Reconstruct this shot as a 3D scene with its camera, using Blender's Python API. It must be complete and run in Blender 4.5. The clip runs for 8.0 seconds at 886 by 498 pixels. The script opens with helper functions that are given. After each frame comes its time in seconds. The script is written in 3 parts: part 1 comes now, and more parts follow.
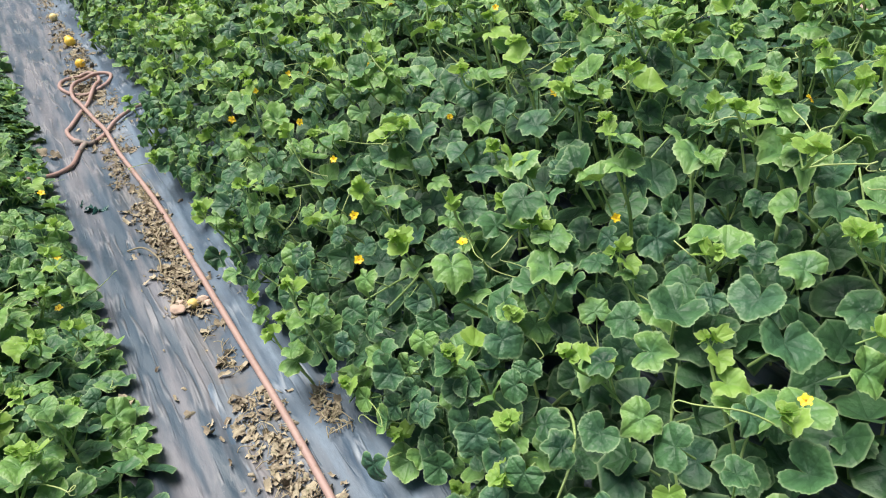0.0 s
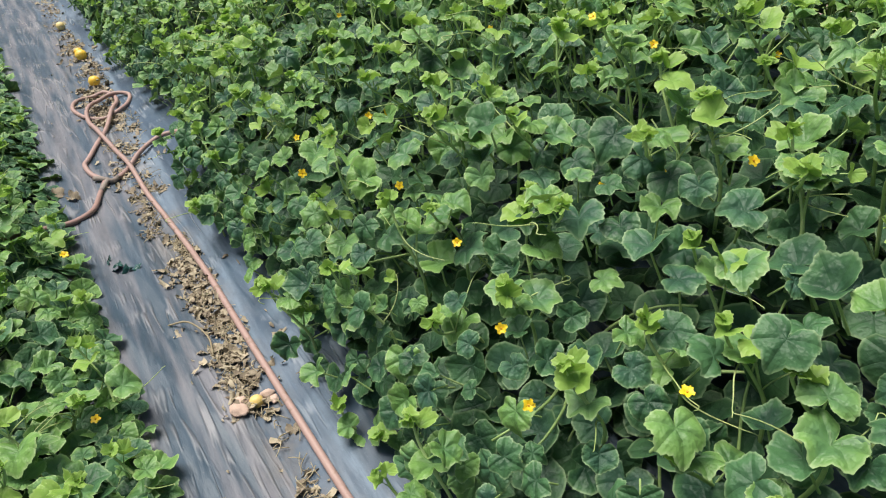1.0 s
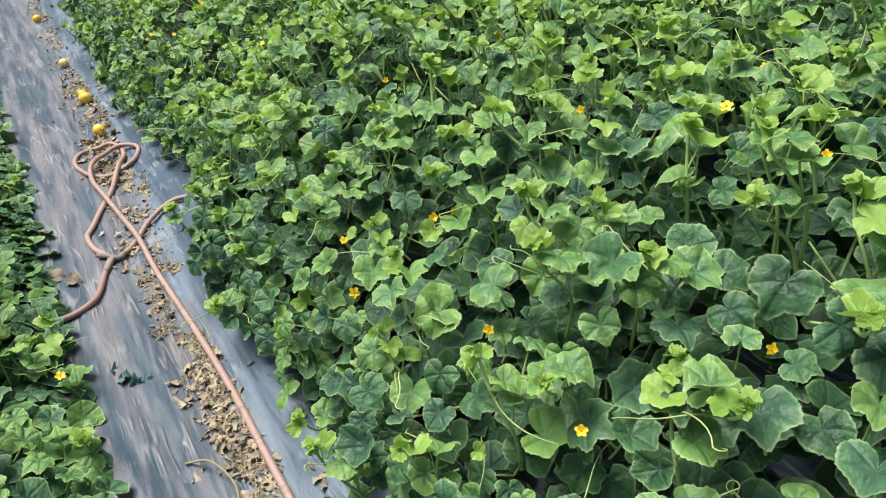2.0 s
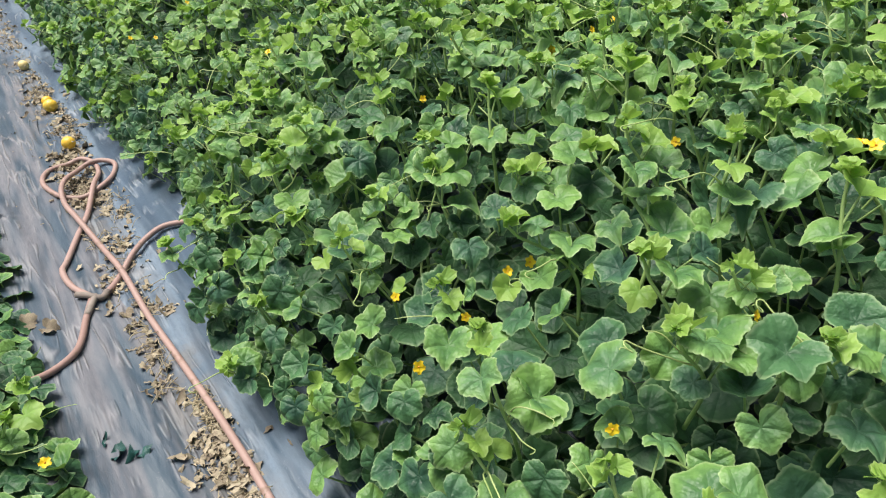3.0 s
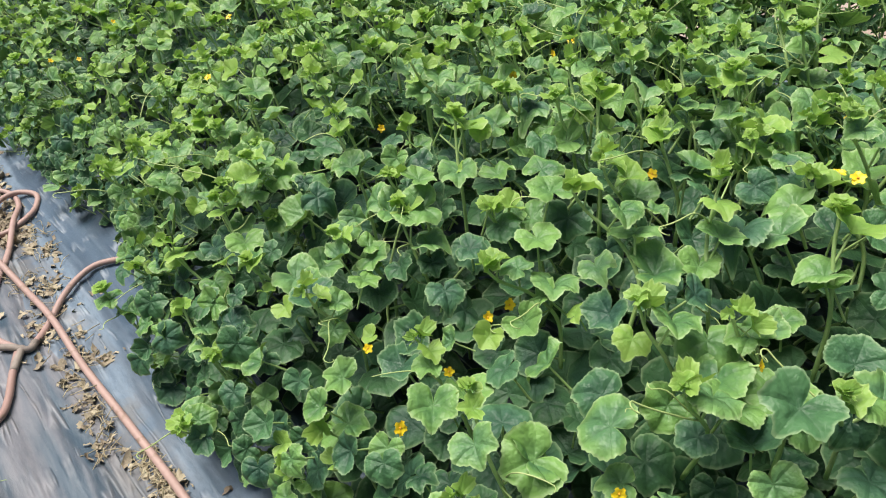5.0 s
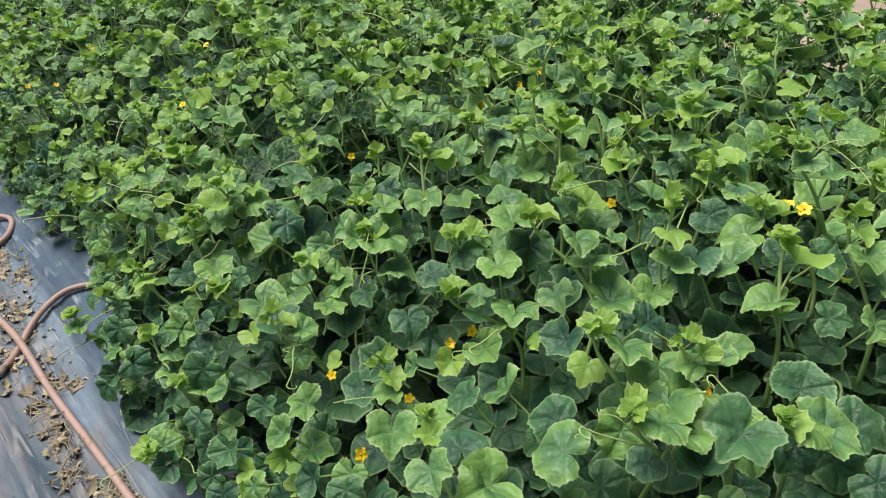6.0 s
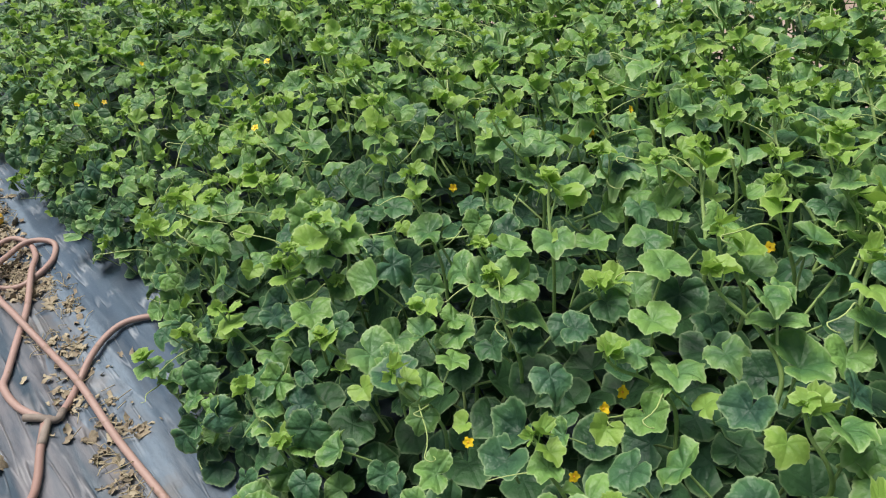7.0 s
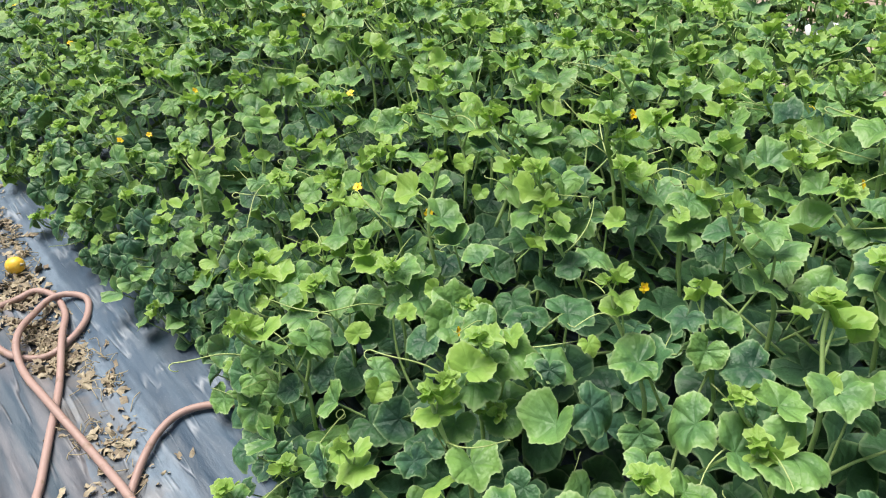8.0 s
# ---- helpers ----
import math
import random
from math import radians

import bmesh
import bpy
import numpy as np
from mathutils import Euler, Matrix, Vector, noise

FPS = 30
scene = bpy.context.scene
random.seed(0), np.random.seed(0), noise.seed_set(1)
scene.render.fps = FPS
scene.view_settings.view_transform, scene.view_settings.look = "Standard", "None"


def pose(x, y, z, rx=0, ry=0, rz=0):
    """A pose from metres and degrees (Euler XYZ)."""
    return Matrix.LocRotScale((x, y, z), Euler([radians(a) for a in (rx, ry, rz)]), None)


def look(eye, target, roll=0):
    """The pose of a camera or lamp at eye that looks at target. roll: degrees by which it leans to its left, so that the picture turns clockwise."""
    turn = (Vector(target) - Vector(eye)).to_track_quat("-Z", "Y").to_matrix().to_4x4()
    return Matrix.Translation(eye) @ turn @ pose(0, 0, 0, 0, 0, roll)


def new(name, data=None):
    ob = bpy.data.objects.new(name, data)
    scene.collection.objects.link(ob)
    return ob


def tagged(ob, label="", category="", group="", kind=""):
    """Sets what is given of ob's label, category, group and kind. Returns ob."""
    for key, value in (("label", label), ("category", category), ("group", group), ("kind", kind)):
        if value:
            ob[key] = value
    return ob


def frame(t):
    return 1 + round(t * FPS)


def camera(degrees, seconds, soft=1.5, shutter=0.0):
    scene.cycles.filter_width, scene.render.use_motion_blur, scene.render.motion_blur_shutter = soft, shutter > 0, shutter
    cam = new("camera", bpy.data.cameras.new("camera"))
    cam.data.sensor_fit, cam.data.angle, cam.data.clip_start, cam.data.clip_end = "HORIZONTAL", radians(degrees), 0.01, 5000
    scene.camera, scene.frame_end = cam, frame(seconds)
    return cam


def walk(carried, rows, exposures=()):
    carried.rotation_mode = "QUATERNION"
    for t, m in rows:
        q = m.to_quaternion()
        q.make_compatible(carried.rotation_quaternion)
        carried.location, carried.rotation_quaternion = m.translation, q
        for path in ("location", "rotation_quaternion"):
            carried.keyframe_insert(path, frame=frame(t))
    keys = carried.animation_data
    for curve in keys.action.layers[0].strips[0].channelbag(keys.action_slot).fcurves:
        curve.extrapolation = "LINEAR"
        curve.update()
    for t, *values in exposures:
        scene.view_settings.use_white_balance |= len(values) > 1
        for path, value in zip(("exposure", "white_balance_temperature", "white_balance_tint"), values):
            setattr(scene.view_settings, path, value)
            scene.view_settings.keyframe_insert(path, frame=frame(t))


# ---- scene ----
cam = camera(68.0, 8.0, 1.15)
# seconds, place in metres, turn in degrees
ROWS = [
    (0.0, 0.0000, 0.0000, 1.3100, 53.510, 4.220, -32.600),
    (0.5, 0.0150, 0.2098, 1.2819, 53.434, 4.189, -32.827),
    (1.0, -0.0347, 0.5365, 1.2881, 53.228, 3.916, -32.911),
    (1.5, 0.0042, 0.7205, 1.2909, 53.610, 3.948, -32.884),
    (2.0, 0.0505, 0.9802, 1.3154, 54.207, 4.040, -32.641),
    (2.2, 0.0530, 1.0320, 1.2980, 55.188, 3.862, -32.288),
    (3.3, 0.0120, 1.3610, 1.2810, 53.419, 1.928, -36.723),
    (3.5, 0.0180, 1.3089, 1.2831, 53.523, 1.527, -37.370),
    (4.0, 0.0619, 1.1716, 1.2694, 53.718, 1.517, -40.145),
    (4.5, 0.0697, 1.2018, 1.2634, 53.786, 1.761, -40.738),
    (5.0, 0.0312, 1.4379, 1.2952, 54.110, 1.109, -41.161),
    (5.2, 0.0160, 1.5070, 1.3050, 55.400, 0.247, -41.477),
    (6.3, 0.0620, 1.3770, 1.3150, 56.176, 0.332, -42.246),
    (6.5, 0.0476, 1.4133, 1.3035, 56.359, 0.276, -42.247),
    (6.8, 0.0290, 1.5530, 1.2870, 56.462, 0.750, -41.825),
    (7.0, -0.0274, 1.6697, 1.3100, 56.446, 0.285, -42.167),
    (7.5, -0.0559, 1.9131, 1.2842, 56.664, -0.499, -41.546),
    (8.0, -0.0019, 2.1778, 1.2884, 56.104, -0.735, -42.031),
]
EXPOSURES = [(0.0, 0.70), (0.5, 0.52), (1.0, 0.49), (2.0, 0.71), (3.5, 0.63), (5.0, 0.65), (6.5, 0.27), (7.0, 0.32), (7.5, 0.58), (8.0, 0.68)]
walk(cam, [(t, pose(*way)) for t, *way in ROWS], EXPOSURES)

# ---- world and sun ----
world = bpy.data.worlds.new("sky")
scene.world = world
world.use_nodes = True
wn = world.node_tree
sky = wn.nodes.new("ShaderNodeTexSky")
sky.sky_type, sky.sun_disc = "NISHITA", False
sky.sun_elevation, sky.sun_rotation = radians(71), radians(333)
sky.air_density, sky.dust_density, sky.ozone_density = 1.0, 4.0, 1.0
background = wn.nodes["Background"]
background.inputs["Strength"].default_value = 0.055
wn.links.new(sky.outputs["Color"], background.inputs["Color"])

sun = new("sun", bpy.data.lights.new("sun", "SUN"))
sun.data.energy, sun.data.angle, sun.data.color = 3.8, radians(40), (1.0, 0.96, 0.88)
sun.matrix_world = look((-1.3, 2.6, 8.5), (0, 0, 0))


# ---- materials ----
class Nodes:
    """Short hand for the nodes of one material."""

    def __init__(self, name):
        self.mat = bpy.data.materials.new(name)
        self.mat.use_nodes = True
        self.tree = self.mat.node_tree
        self.bsdf = self.tree.nodes["Principled BSDF"]
        self.out = self.tree.nodes["Material Output"]

    def add(self, kind, inputs=(), operation="", clamp=False, uv_map=""):
        node = self.tree.nodes.new(kind)
        if operation:
            node.operation = operation
        if clamp:
            node.use_clamp = True
        if uv_map:
            node.uv_map = uv_map
        for key, value in dict(inputs).items():
            self.feed(value, node.inputs[key])
        return node

    def feed(self, value, socket):
        if isinstance(value, bpy.types.NodeSocket):
            self.tree.links.new(value, socket)
        else:
            socket.default_value = value

    def set(self, **values):
        for key, value in values.items():
            self.feed(value, self.bsdf.inputs[key.replace("_", " ").title() if key != "ior" else "IOR"])

    def math(self, op, a, b=0.0, c=0.0, clamp=False):
        return self.add("ShaderNodeMath", {0: a, 1: b, 2: c}, operation=op, clamp=clamp).outputs[0]

    def mix(self, fac, a, b, mode="MIX"):
        node = self.add("ShaderNodeMix")
        node.data_type, node.blend_type = "RGBA", mode
        self.feed(fac, node.inputs[0])
        self.feed(a, node.inputs[6])
        self.feed(b, node.inputs[7])
        return node.outputs[2]

    def noise(self, vector, scale, detail=3.0, rough=0.55):
        return self.add("ShaderNodeTexNoise", {"Vector": vector, "Scale": scale, "Detail": detail, "Roughness": rough}).outputs["Fac"]

    def ramp(self, fac, lo, hi):
        node = self.add("ShaderNodeMapRange", {"Value": fac, "From Min": lo, "From Max": hi})
        node.interpolation_type = "SMOOTHSTEP"
        return node.outputs[0]

    def bump(self, height, strength, distance, normal=None):
        ins = {"Height": height, "Strength": strength, "Distance": distance}
        if normal is not None:
            ins["Normal"] = normal
        return self.add("ShaderNodeBump", ins).outputs[0]


def col(r, g, b):
    return (r, g, b, 1.0)


def leaf_material(name, dark, light, vein, rim, gloss, clear, bloom, bloom_share, rough=1.0, shine=0.45):
    """A leaf with radial veins, a pale rim and its own tint from leaf to leaf."""
    n = Nodes(name)
    uv = n.add("ShaderNodeUVMap", uv_map="blade").outputs[0]
    rim_uv = n.add("ShaderNodeUVMap", uv_map="rim").outputs[0]
    s = n.add("ShaderNodeSeparateXYZ", {0: uv})
    u, v = n.math("SUBTRACT", s.outputs[0], 0.5), n.math("SUBTRACT", s.outputs[1], 0.5)
    r = n.math("SQRT", n.math("ADD", n.math("MULTIPLY", u, u), n.math("MULTIPLY", v, v)))
    angle = n.math("ARCTAN2", u, v)
    across = n.math("MULTIPLY", r, n.math("ABSOLUTE", n.math("SINE", n.math("MULTIPLY", angle, 3.16))))
    main = n.math("SUBTRACT", 1.0, n.ramp(across, 0.002, 0.014))
    side = n.add("ShaderNodeTexVoronoi", {"Vector": uv, "Scale": 17.0})
    side.feature = "DISTANCE_TO_EDGE"
    side = side.outputs["Distance"]
    net = n.math("SUBTRACT", 1.0, n.ramp(side, 0.0, 0.09))
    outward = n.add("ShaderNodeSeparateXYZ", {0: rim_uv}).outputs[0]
    edge = n.ramp(outward, 0.88, 1.0)
    info = n.add("ShaderNodeObjectInfo").outputs["Random"]
    isle = n.add("ShaderNodeNewGeometry").outputs["Random Per Island"]
    own = n.math("FRACT", n.math("ADD", n.math("MULTIPLY", info, 7.31), isle))
    cloud = n.noise(n.add("ShaderNodeVectorMath", {0: uv, 1: n.add("ShaderNodeCombineXYZ", {0: own, 1: info}).outputs[0]}, operation="ADD").outputs[0], 4.0, 4.0)
    tone = n.mix(own, dark, light)
    tone = n.mix(n.math("MULTIPLY", n.ramp(cloud, 0.40, 0.70), 0.6), tone, light)
    tone = n.mix(n.math("MULTIPLY", n.ramp(n.math("FRACT", n.math("MULTIPLY", own, 5.3)), 0.35, 1.0), bloom_share), tone, bloom)
    tone = n.mix(n.math("MULTIPLY", n.ramp(n.math("MULTIPLY_ADD", cloud, 0.6, outward), 0.75, 1.35), 0.75), tone, light)
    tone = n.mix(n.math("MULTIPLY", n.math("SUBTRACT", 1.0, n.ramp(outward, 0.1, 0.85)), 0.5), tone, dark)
    tone = n.mix(n.math("MULTIPLY", main, 0.06), tone, vein)
    tone = n.mix(n.math("MULTIPLY", net, 0.03), tone, vein)
    tone = n.mix(n.math("MULTIPLY", edge, n.math("MULTIPLY_ADD", cloud, 0.9, 0.02)), tone, rim)
    relief = n.math("SUBTRACT", n.math("MULTIPLY", n.noise(uv, 26.0, 2.0), 0.25), n.math("ADD", n.math("MULTIPLY", main, 0.35), n.math("MULTIPLY", net, 0.12)))
    puff = n.ramp(across, -0.02, 0.16)
    shift = n.add("ShaderNodeVectorMath", {0: uv, 1: n.add("ShaderNodeCombineXYZ", {0: info, 1: own}).outputs[0]}, operation="ADD").outputs[0]
    swell = n.noise(shift, 7.0, 2.0)
    bump = n.bump(relief, 0.5 * rough, 0.0022, n.bump(n.math("MULTIPLY_ADD", swell, 2.2, n.math("MULTIPLY", puff, 0.7)), 0.5 * rough, 0.0055))
    n.set(base_color=tone, roughness=n.math("ADD", gloss, n.math("MULTIPLY", cloud, 0.12)), normal=bump)
    n.bsdf.inputs["Specular IOR Level"].default_value = shine
    through_leaf = n.add("ShaderNodeBsdfTranslucent", {"Color": n.mix(0.5, tone, col(0.33, 0.54, 0.06)), "Normal": bump})
    both = n.add("ShaderNodeMixShader", {0: clear, 1: n.bsdf.outputs[0], 2: through_leaf.outputs[0]})
    n.tree.links.new(both.outputs[0], n.out.inputs[0])
    return n.mat


M_OLD_SHADE = leaf_material("old leaf deepened for shade", col(0.015, 0.050, 0.028), col(0.070, 0.170, 0.068), col(0.12, 0.24, 0.11), col(0.36, 0.48, 0.26), 0.40, 0.05, col(0.046, 0.112, 0.088), 0.6, 1.0, 0.3)
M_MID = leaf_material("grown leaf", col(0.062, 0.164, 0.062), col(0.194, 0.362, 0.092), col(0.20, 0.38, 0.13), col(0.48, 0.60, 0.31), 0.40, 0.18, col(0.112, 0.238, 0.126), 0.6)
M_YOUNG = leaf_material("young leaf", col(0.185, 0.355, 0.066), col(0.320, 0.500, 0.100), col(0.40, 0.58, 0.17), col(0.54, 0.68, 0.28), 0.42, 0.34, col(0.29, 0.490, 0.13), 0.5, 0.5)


def plain_material(name, a, b, scale, rough, bump=0.3, depth=0.002, spots=None):
    """Two tones mixed by noise at two scales, with relief."""
    n = Nodes(name)
    place = n.add("ShaderNodeTexCoord").outputs["Object"]
    info = n.add("ShaderNodeObjectInfo").outputs["Random"]
    isle = n.add("ShaderNodeNewGeometry").outputs["Random Per Island"]
    coarse, fine = n.noise(place, scale, 4.0), n.noise(place, scale * 9.0, 3.0)
    fac = n.math("ADD", n.math("MULTIPLY", coarse, 0.55), n.math("ADD", n.math("MULTIPLY", fine, 0.25), n.math("MULTIPLY", n.math("FRACT", n.math("ADD", info, isle)), 0.3)))
    tone = n.mix(n.ramp(fac, 0.3, 0.8), a, b)
    if spots:
        tone = n.mix(n.ramp(n.noise(place, scale * 3.1, 5.0), 0.56, 0.7), tone, spots)
    n.set(base_color=tone, roughness=rough, normal=n.bump(n.math("ADD", coarse, fine), bump, depth))
    return n.mat


M_STEM = plain_material("green stem", col(0.29, 0.44, 0.14), col(0.45, 0.59, 0.24), 40.0, 0.5, 0.2, 0.0006)
M_TENDRIL = plain_material("pale tendril", col(0.34, 0.46, 0.15), col(0.50, 0.58, 0.25), 60.0, 0.5, 0.1, 0.0004)
M_PETAL = plain_material("yellow petal", col(0.80, 0.53, 0.008), col(0.86, 0.64, 0.02), 90.0, 0.5, 0.2, 0.0006)
M_HEART = plain_material("flower heart", col(0.62, 0.26, 0.01), col(0.75, 0.42, 0.03), 300.0, 0.6)
M_HOSE = plain_material("faded rubber hose", col(0.315, 0.195, 0.170), col(0.410, 0.278, 0.250), 9.0, 0.55, 0.25, 0.0008, col(0.27, 0.180, 0.140))
M_SLEEVE = plain_material("dark hose joint", col(0.16, 0.130, 0.115), col(0.30, 0.250, 0.220), 40.0, 0.7)
M_LITTER = plain_material("dried leaf", col(0.180, 0.140, 0.102), col(0.46, 0.395, 0.285), 30.0, 0.85, 0.5, 0.002, col(0.280, 0.268, 0.165))
M_STRAW = plain_material("dry stalk", col(0.27, 0.22, 0.14), col(0.45, 0.39, 0.26), 60.0, 0.8)
M_MELON = plain_material("yellow rind", col(0.84, 0.48, 0.035), col(0.90, 0.60, 0.08), 30.0, 0.4, 0.15, 0.001, col(0.88, 0.68, 0.20))
M_PALE_MELON = plain_material("pale rind", col(0.72, 0.52, 0.16), col(0.80, 0.64, 0.30), 40.0, 0.45, 0.2, 0.001)
M_CLOD = plain_material("pinkish clod", col(0.50, 0.36, 0.29), col(0.66, 0.52, 0.44), 40.0, 0.9, 0.5, 0.003)
M_SCRAP = plain_material("dark green film", col(0.012, 0.060, 0.056), col(0.035, 0.125, 0.110), 60.0, 0.3, 0.6, 0.003)
M_WHITE = plain_material("white film", col(0.62, 0.66, 0.68), col(0.80, 0.82, 0.82), 20.0, 0.35, 0.4, 0.004)
M_POST = plain_material("dark post", col(0.10, 0.10, 0.11), col(0.19, 0.18, 0.18), 20.0, 0.6)


def soil_material():
    n = Nodes("pale dry soil")
    place = n.add("ShaderNodeTexCoord").outputs["Object"]
    big, mid, fine = n.noise(place, 0.9, 5.0), n.noise(place, 9.0, 5.0), n.noise(place, 70.0, 3.0)
    tone = n.mix(n.ramp(big, 0.35, 0.65), col(0.34, 0.26, 0.21), col(0.46, 0.37, 0.32))
    tone = n.mix(n.math("MULTIPLY", n.ramp(mid, 0.45, 0.7), 0.6), tone, col(0.26, 0.19, 0.15))
    n.set(base_color=tone, roughness=0.95, normal=n.bump(n.math("ADD", mid, n.math("MULTIPLY", fine, 0.4)), 0.6, 0.012))
    return n.mat


def film_material(name, deep, sheen, dust, dust_share, low, high, crease_glint, glint_share, patchy):
    """Mulch film: dark plastic, drawn into long folds with painted highlights, with dust dried on in streaks."""
    n = Nodes(name)
    place = n.add("ShaderNodeTexCoord").outputs["Object"]

    def drawn(sx, sy, sz=1.0, turn=0.0):
        return n.add("ShaderNodeMapping", {"Vector": place, "Scale": (sx, sy, sz), "Rotation": (0, 0, turn)}).outputs[0]

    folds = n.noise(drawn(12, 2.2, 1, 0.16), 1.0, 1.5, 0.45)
    fine = n.noise(drawn(40, 8, 1, -0.22), 1.0, 1.5, 0.5)
    streak = n.noise(drawn(24, 2.0, 1, 0.13), 1.0, 2.5, 0.5)
    patch = n.noise(place, 2.6, 4.0)
    grit = n.noise(place, 160.0, 2.0)
    mottle = n.noise(drawn(70, 22, 1, 0.12), 1.0, 4.0, 0.7)
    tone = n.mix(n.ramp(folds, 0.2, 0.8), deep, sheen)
    broad = n.noise(drawn(10, 0.9, 1, 0.12), 1.0, 2.0, 0.5)
    amount = n.math("ADD", n.math("MULTIPLY", n.math("ADD", streak, broad), 0.48), n.math("MULTIPLY", patch, 0.14))
    dusty = n.math("MULTIPLY", n.ramp(amount, low, high), dust_share)
    dusty = n.math("MULTIPLY", dusty, n.math("MULTIPLY_ADD", n.ramp(mottle, 0.22, 0.62), patchy, 1.0 - patchy))
    tone = n.mix(dusty, tone, dust)
    tone = n.mix(n.math("MULTIPLY", n.ramp(grit, 0.62, 0.75), 0.25), tone, dust)
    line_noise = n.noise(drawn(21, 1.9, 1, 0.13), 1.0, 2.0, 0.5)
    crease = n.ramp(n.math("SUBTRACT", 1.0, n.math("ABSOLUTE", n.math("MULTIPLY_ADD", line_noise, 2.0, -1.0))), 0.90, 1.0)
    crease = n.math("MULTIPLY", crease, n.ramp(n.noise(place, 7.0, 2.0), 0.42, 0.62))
    tone = n.mix(n.math("MULTIPLY", crease, glint_share), tone, crease_glint)
    off = n.math("ABSOLUTE", n.math("SUBTRACT", n.add("ShaderNodeSeparateXYZ", {0: place}).outputs[0], 0.11))
    smear = n.math("MULTIPLY", n.math("SUBTRACT", 1.0, n.ramp(off, 0.02, 0.10)), n.ramp(n.noise(place, 6.0, 5.0, 0.65), 0.40, 0.62))
    tone = n.mix(n.math("MULTIPLY", smear, 0.5), tone, col(0.19, 0.160, 0.135))
    dusty = n.math("MAXIMUM", dusty, smear)
    relief = n.math("ADD", n.math("ADD", folds, n.math("MULTIPLY", crease, 0.35)), n.math("ADD", n.math("MULTIPLY", fine, 0.3), n.math("MULTIPLY", mottle, 0.10)))
    n.set(base_color=tone, roughness=n.math("ADD", 0.44, n.math("MULTIPLY", dusty, 0.22)), normal=n.bump(relief, 0.65, 0.020))
    n.bsdf.inputs["Specular IOR Level"].default_value = 0.5
    n.bsdf.inputs["Sheen Weight"].default_value = 0.65
    n.bsdf.inputs["Sheen Roughness"].default_value = 0.3
    n.bsdf.inputs["Sheen Tint"].default_value = col(0.95, 0.92, 0.95)
    return n.mat


M_SOIL = soil_material()
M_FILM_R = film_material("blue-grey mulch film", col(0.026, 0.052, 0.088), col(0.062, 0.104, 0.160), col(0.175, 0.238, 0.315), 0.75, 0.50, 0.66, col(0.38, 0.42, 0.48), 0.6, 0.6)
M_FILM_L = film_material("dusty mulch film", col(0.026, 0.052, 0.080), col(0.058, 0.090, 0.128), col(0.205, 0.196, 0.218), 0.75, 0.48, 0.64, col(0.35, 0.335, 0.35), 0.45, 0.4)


# ---- mesh helpers ----
def build(name, verts, faces, mats, slots=None, uvs=None, rims=None, smooth=True):
    """A mesh; uvs and rims are given point by point."""
    me = bpy.data.meshes.new(name)
    me.from_pydata([tuple(v) for v in verts], [], faces)
    for m in mats:
        me.materials.append(m)
    if slots is not None:
        me.polygons.foreach_set("material_index", slots)
    if smooth:
        me.polygons.foreach_set("use_smooth", [True] * len(me.polygons))
    if uvs is not None:
        loops = np.zeros(len(me.loops), dtype=np.int32)
        me.loops.foreach_get("vertex_index", loops)
        me.uv_layers.new(name="blade").data.foreach_set("uv", np.asarray(uvs, dtype=np.float32)[loops].ravel())
        me.uv_layers.new(name="rim").data.foreach_set("uv", np.asarray(rims, dtype=np.float32)[loops].ravel())
    me.update()
    return me


def tube(points, radii, sides=6, capped=True):
    """Points and faces of a round tube along points."""
    pts = [Vector(p) for p in points]
    verts, faces, up = [], [], None
    for i, p in enumerate(pts):
        way = (pts[min(i + 1, len(pts) - 1)] - pts[max(i - 1, 0)]).normalized()
        if up is None:
            up = way.orthogonal().normalized()
        up = (up - way * up.dot(way)).normalized()
        other = way.cross(up)
        r = radii[i] if hasattr(radii, "__len__") else radii
        for k in range(sides):
            a = 2 * math.pi * k / sides
            verts.append(p + (up * math.cos(a) + other * math.sin(a)) * r)
    for i in range(len(pts) - 1):
        for k in range(sides):
            a, b = i * sides + k, i * sides + (k + 1) % sides
            faces.append((a, b, b + sides, a + sides))
    if capped:
        faces.append(tuple(range(sides - 1, -1, -1)))
        faces.append(tuple(range(len(verts) - sides, len(verts))))
    return verts, faces


def spline(points, steps=8):
    """A smooth line through the points."""
    p = [Vector(q) for q in points]
    p = [p[0] * 2 - p[1]] + p + [p[-1] * 2 - p[-2]]
    line = []
    for i in range(1, len(p) - 2):
        a, b, c, d = p[i - 1:i + 3]
        for s in range(steps):
            t = s / steps
            line.append(0.5 * (2 * b + (c - a) * t + (2 * a - 5 * b + 4 * c - d) * t * t + (3 * b - a - 3 * c + d) * t ** 3))
    return line + [p[-2]]


def joined(name, pieces, mats):
    """One mesh out of (points, faces, slot) pieces."""
    verts, faces, slots = [], [], []
    for vs, fs, slot in pieces:
        o = len(verts)
        verts.extend(vs)
        faces.extend(tuple(i + o for i in f) for f in fs)
        slots.extend([slot] * len(fs))
    return build(name, verts, faces, mats, slots)


def part(name, mesh, parent, m=None, label=""):
    ob = new(name, mesh)
    ob.parent = parent
    if m is not None:
        ob.matrix_basis = m
    return tagged(ob, label=label)


def thing(name, m, label, category, group="", kind="", mesh=None):
    ob = new(name, mesh)
    ob.matrix_basis = m
    return tagged(ob, label, category, group, kind)


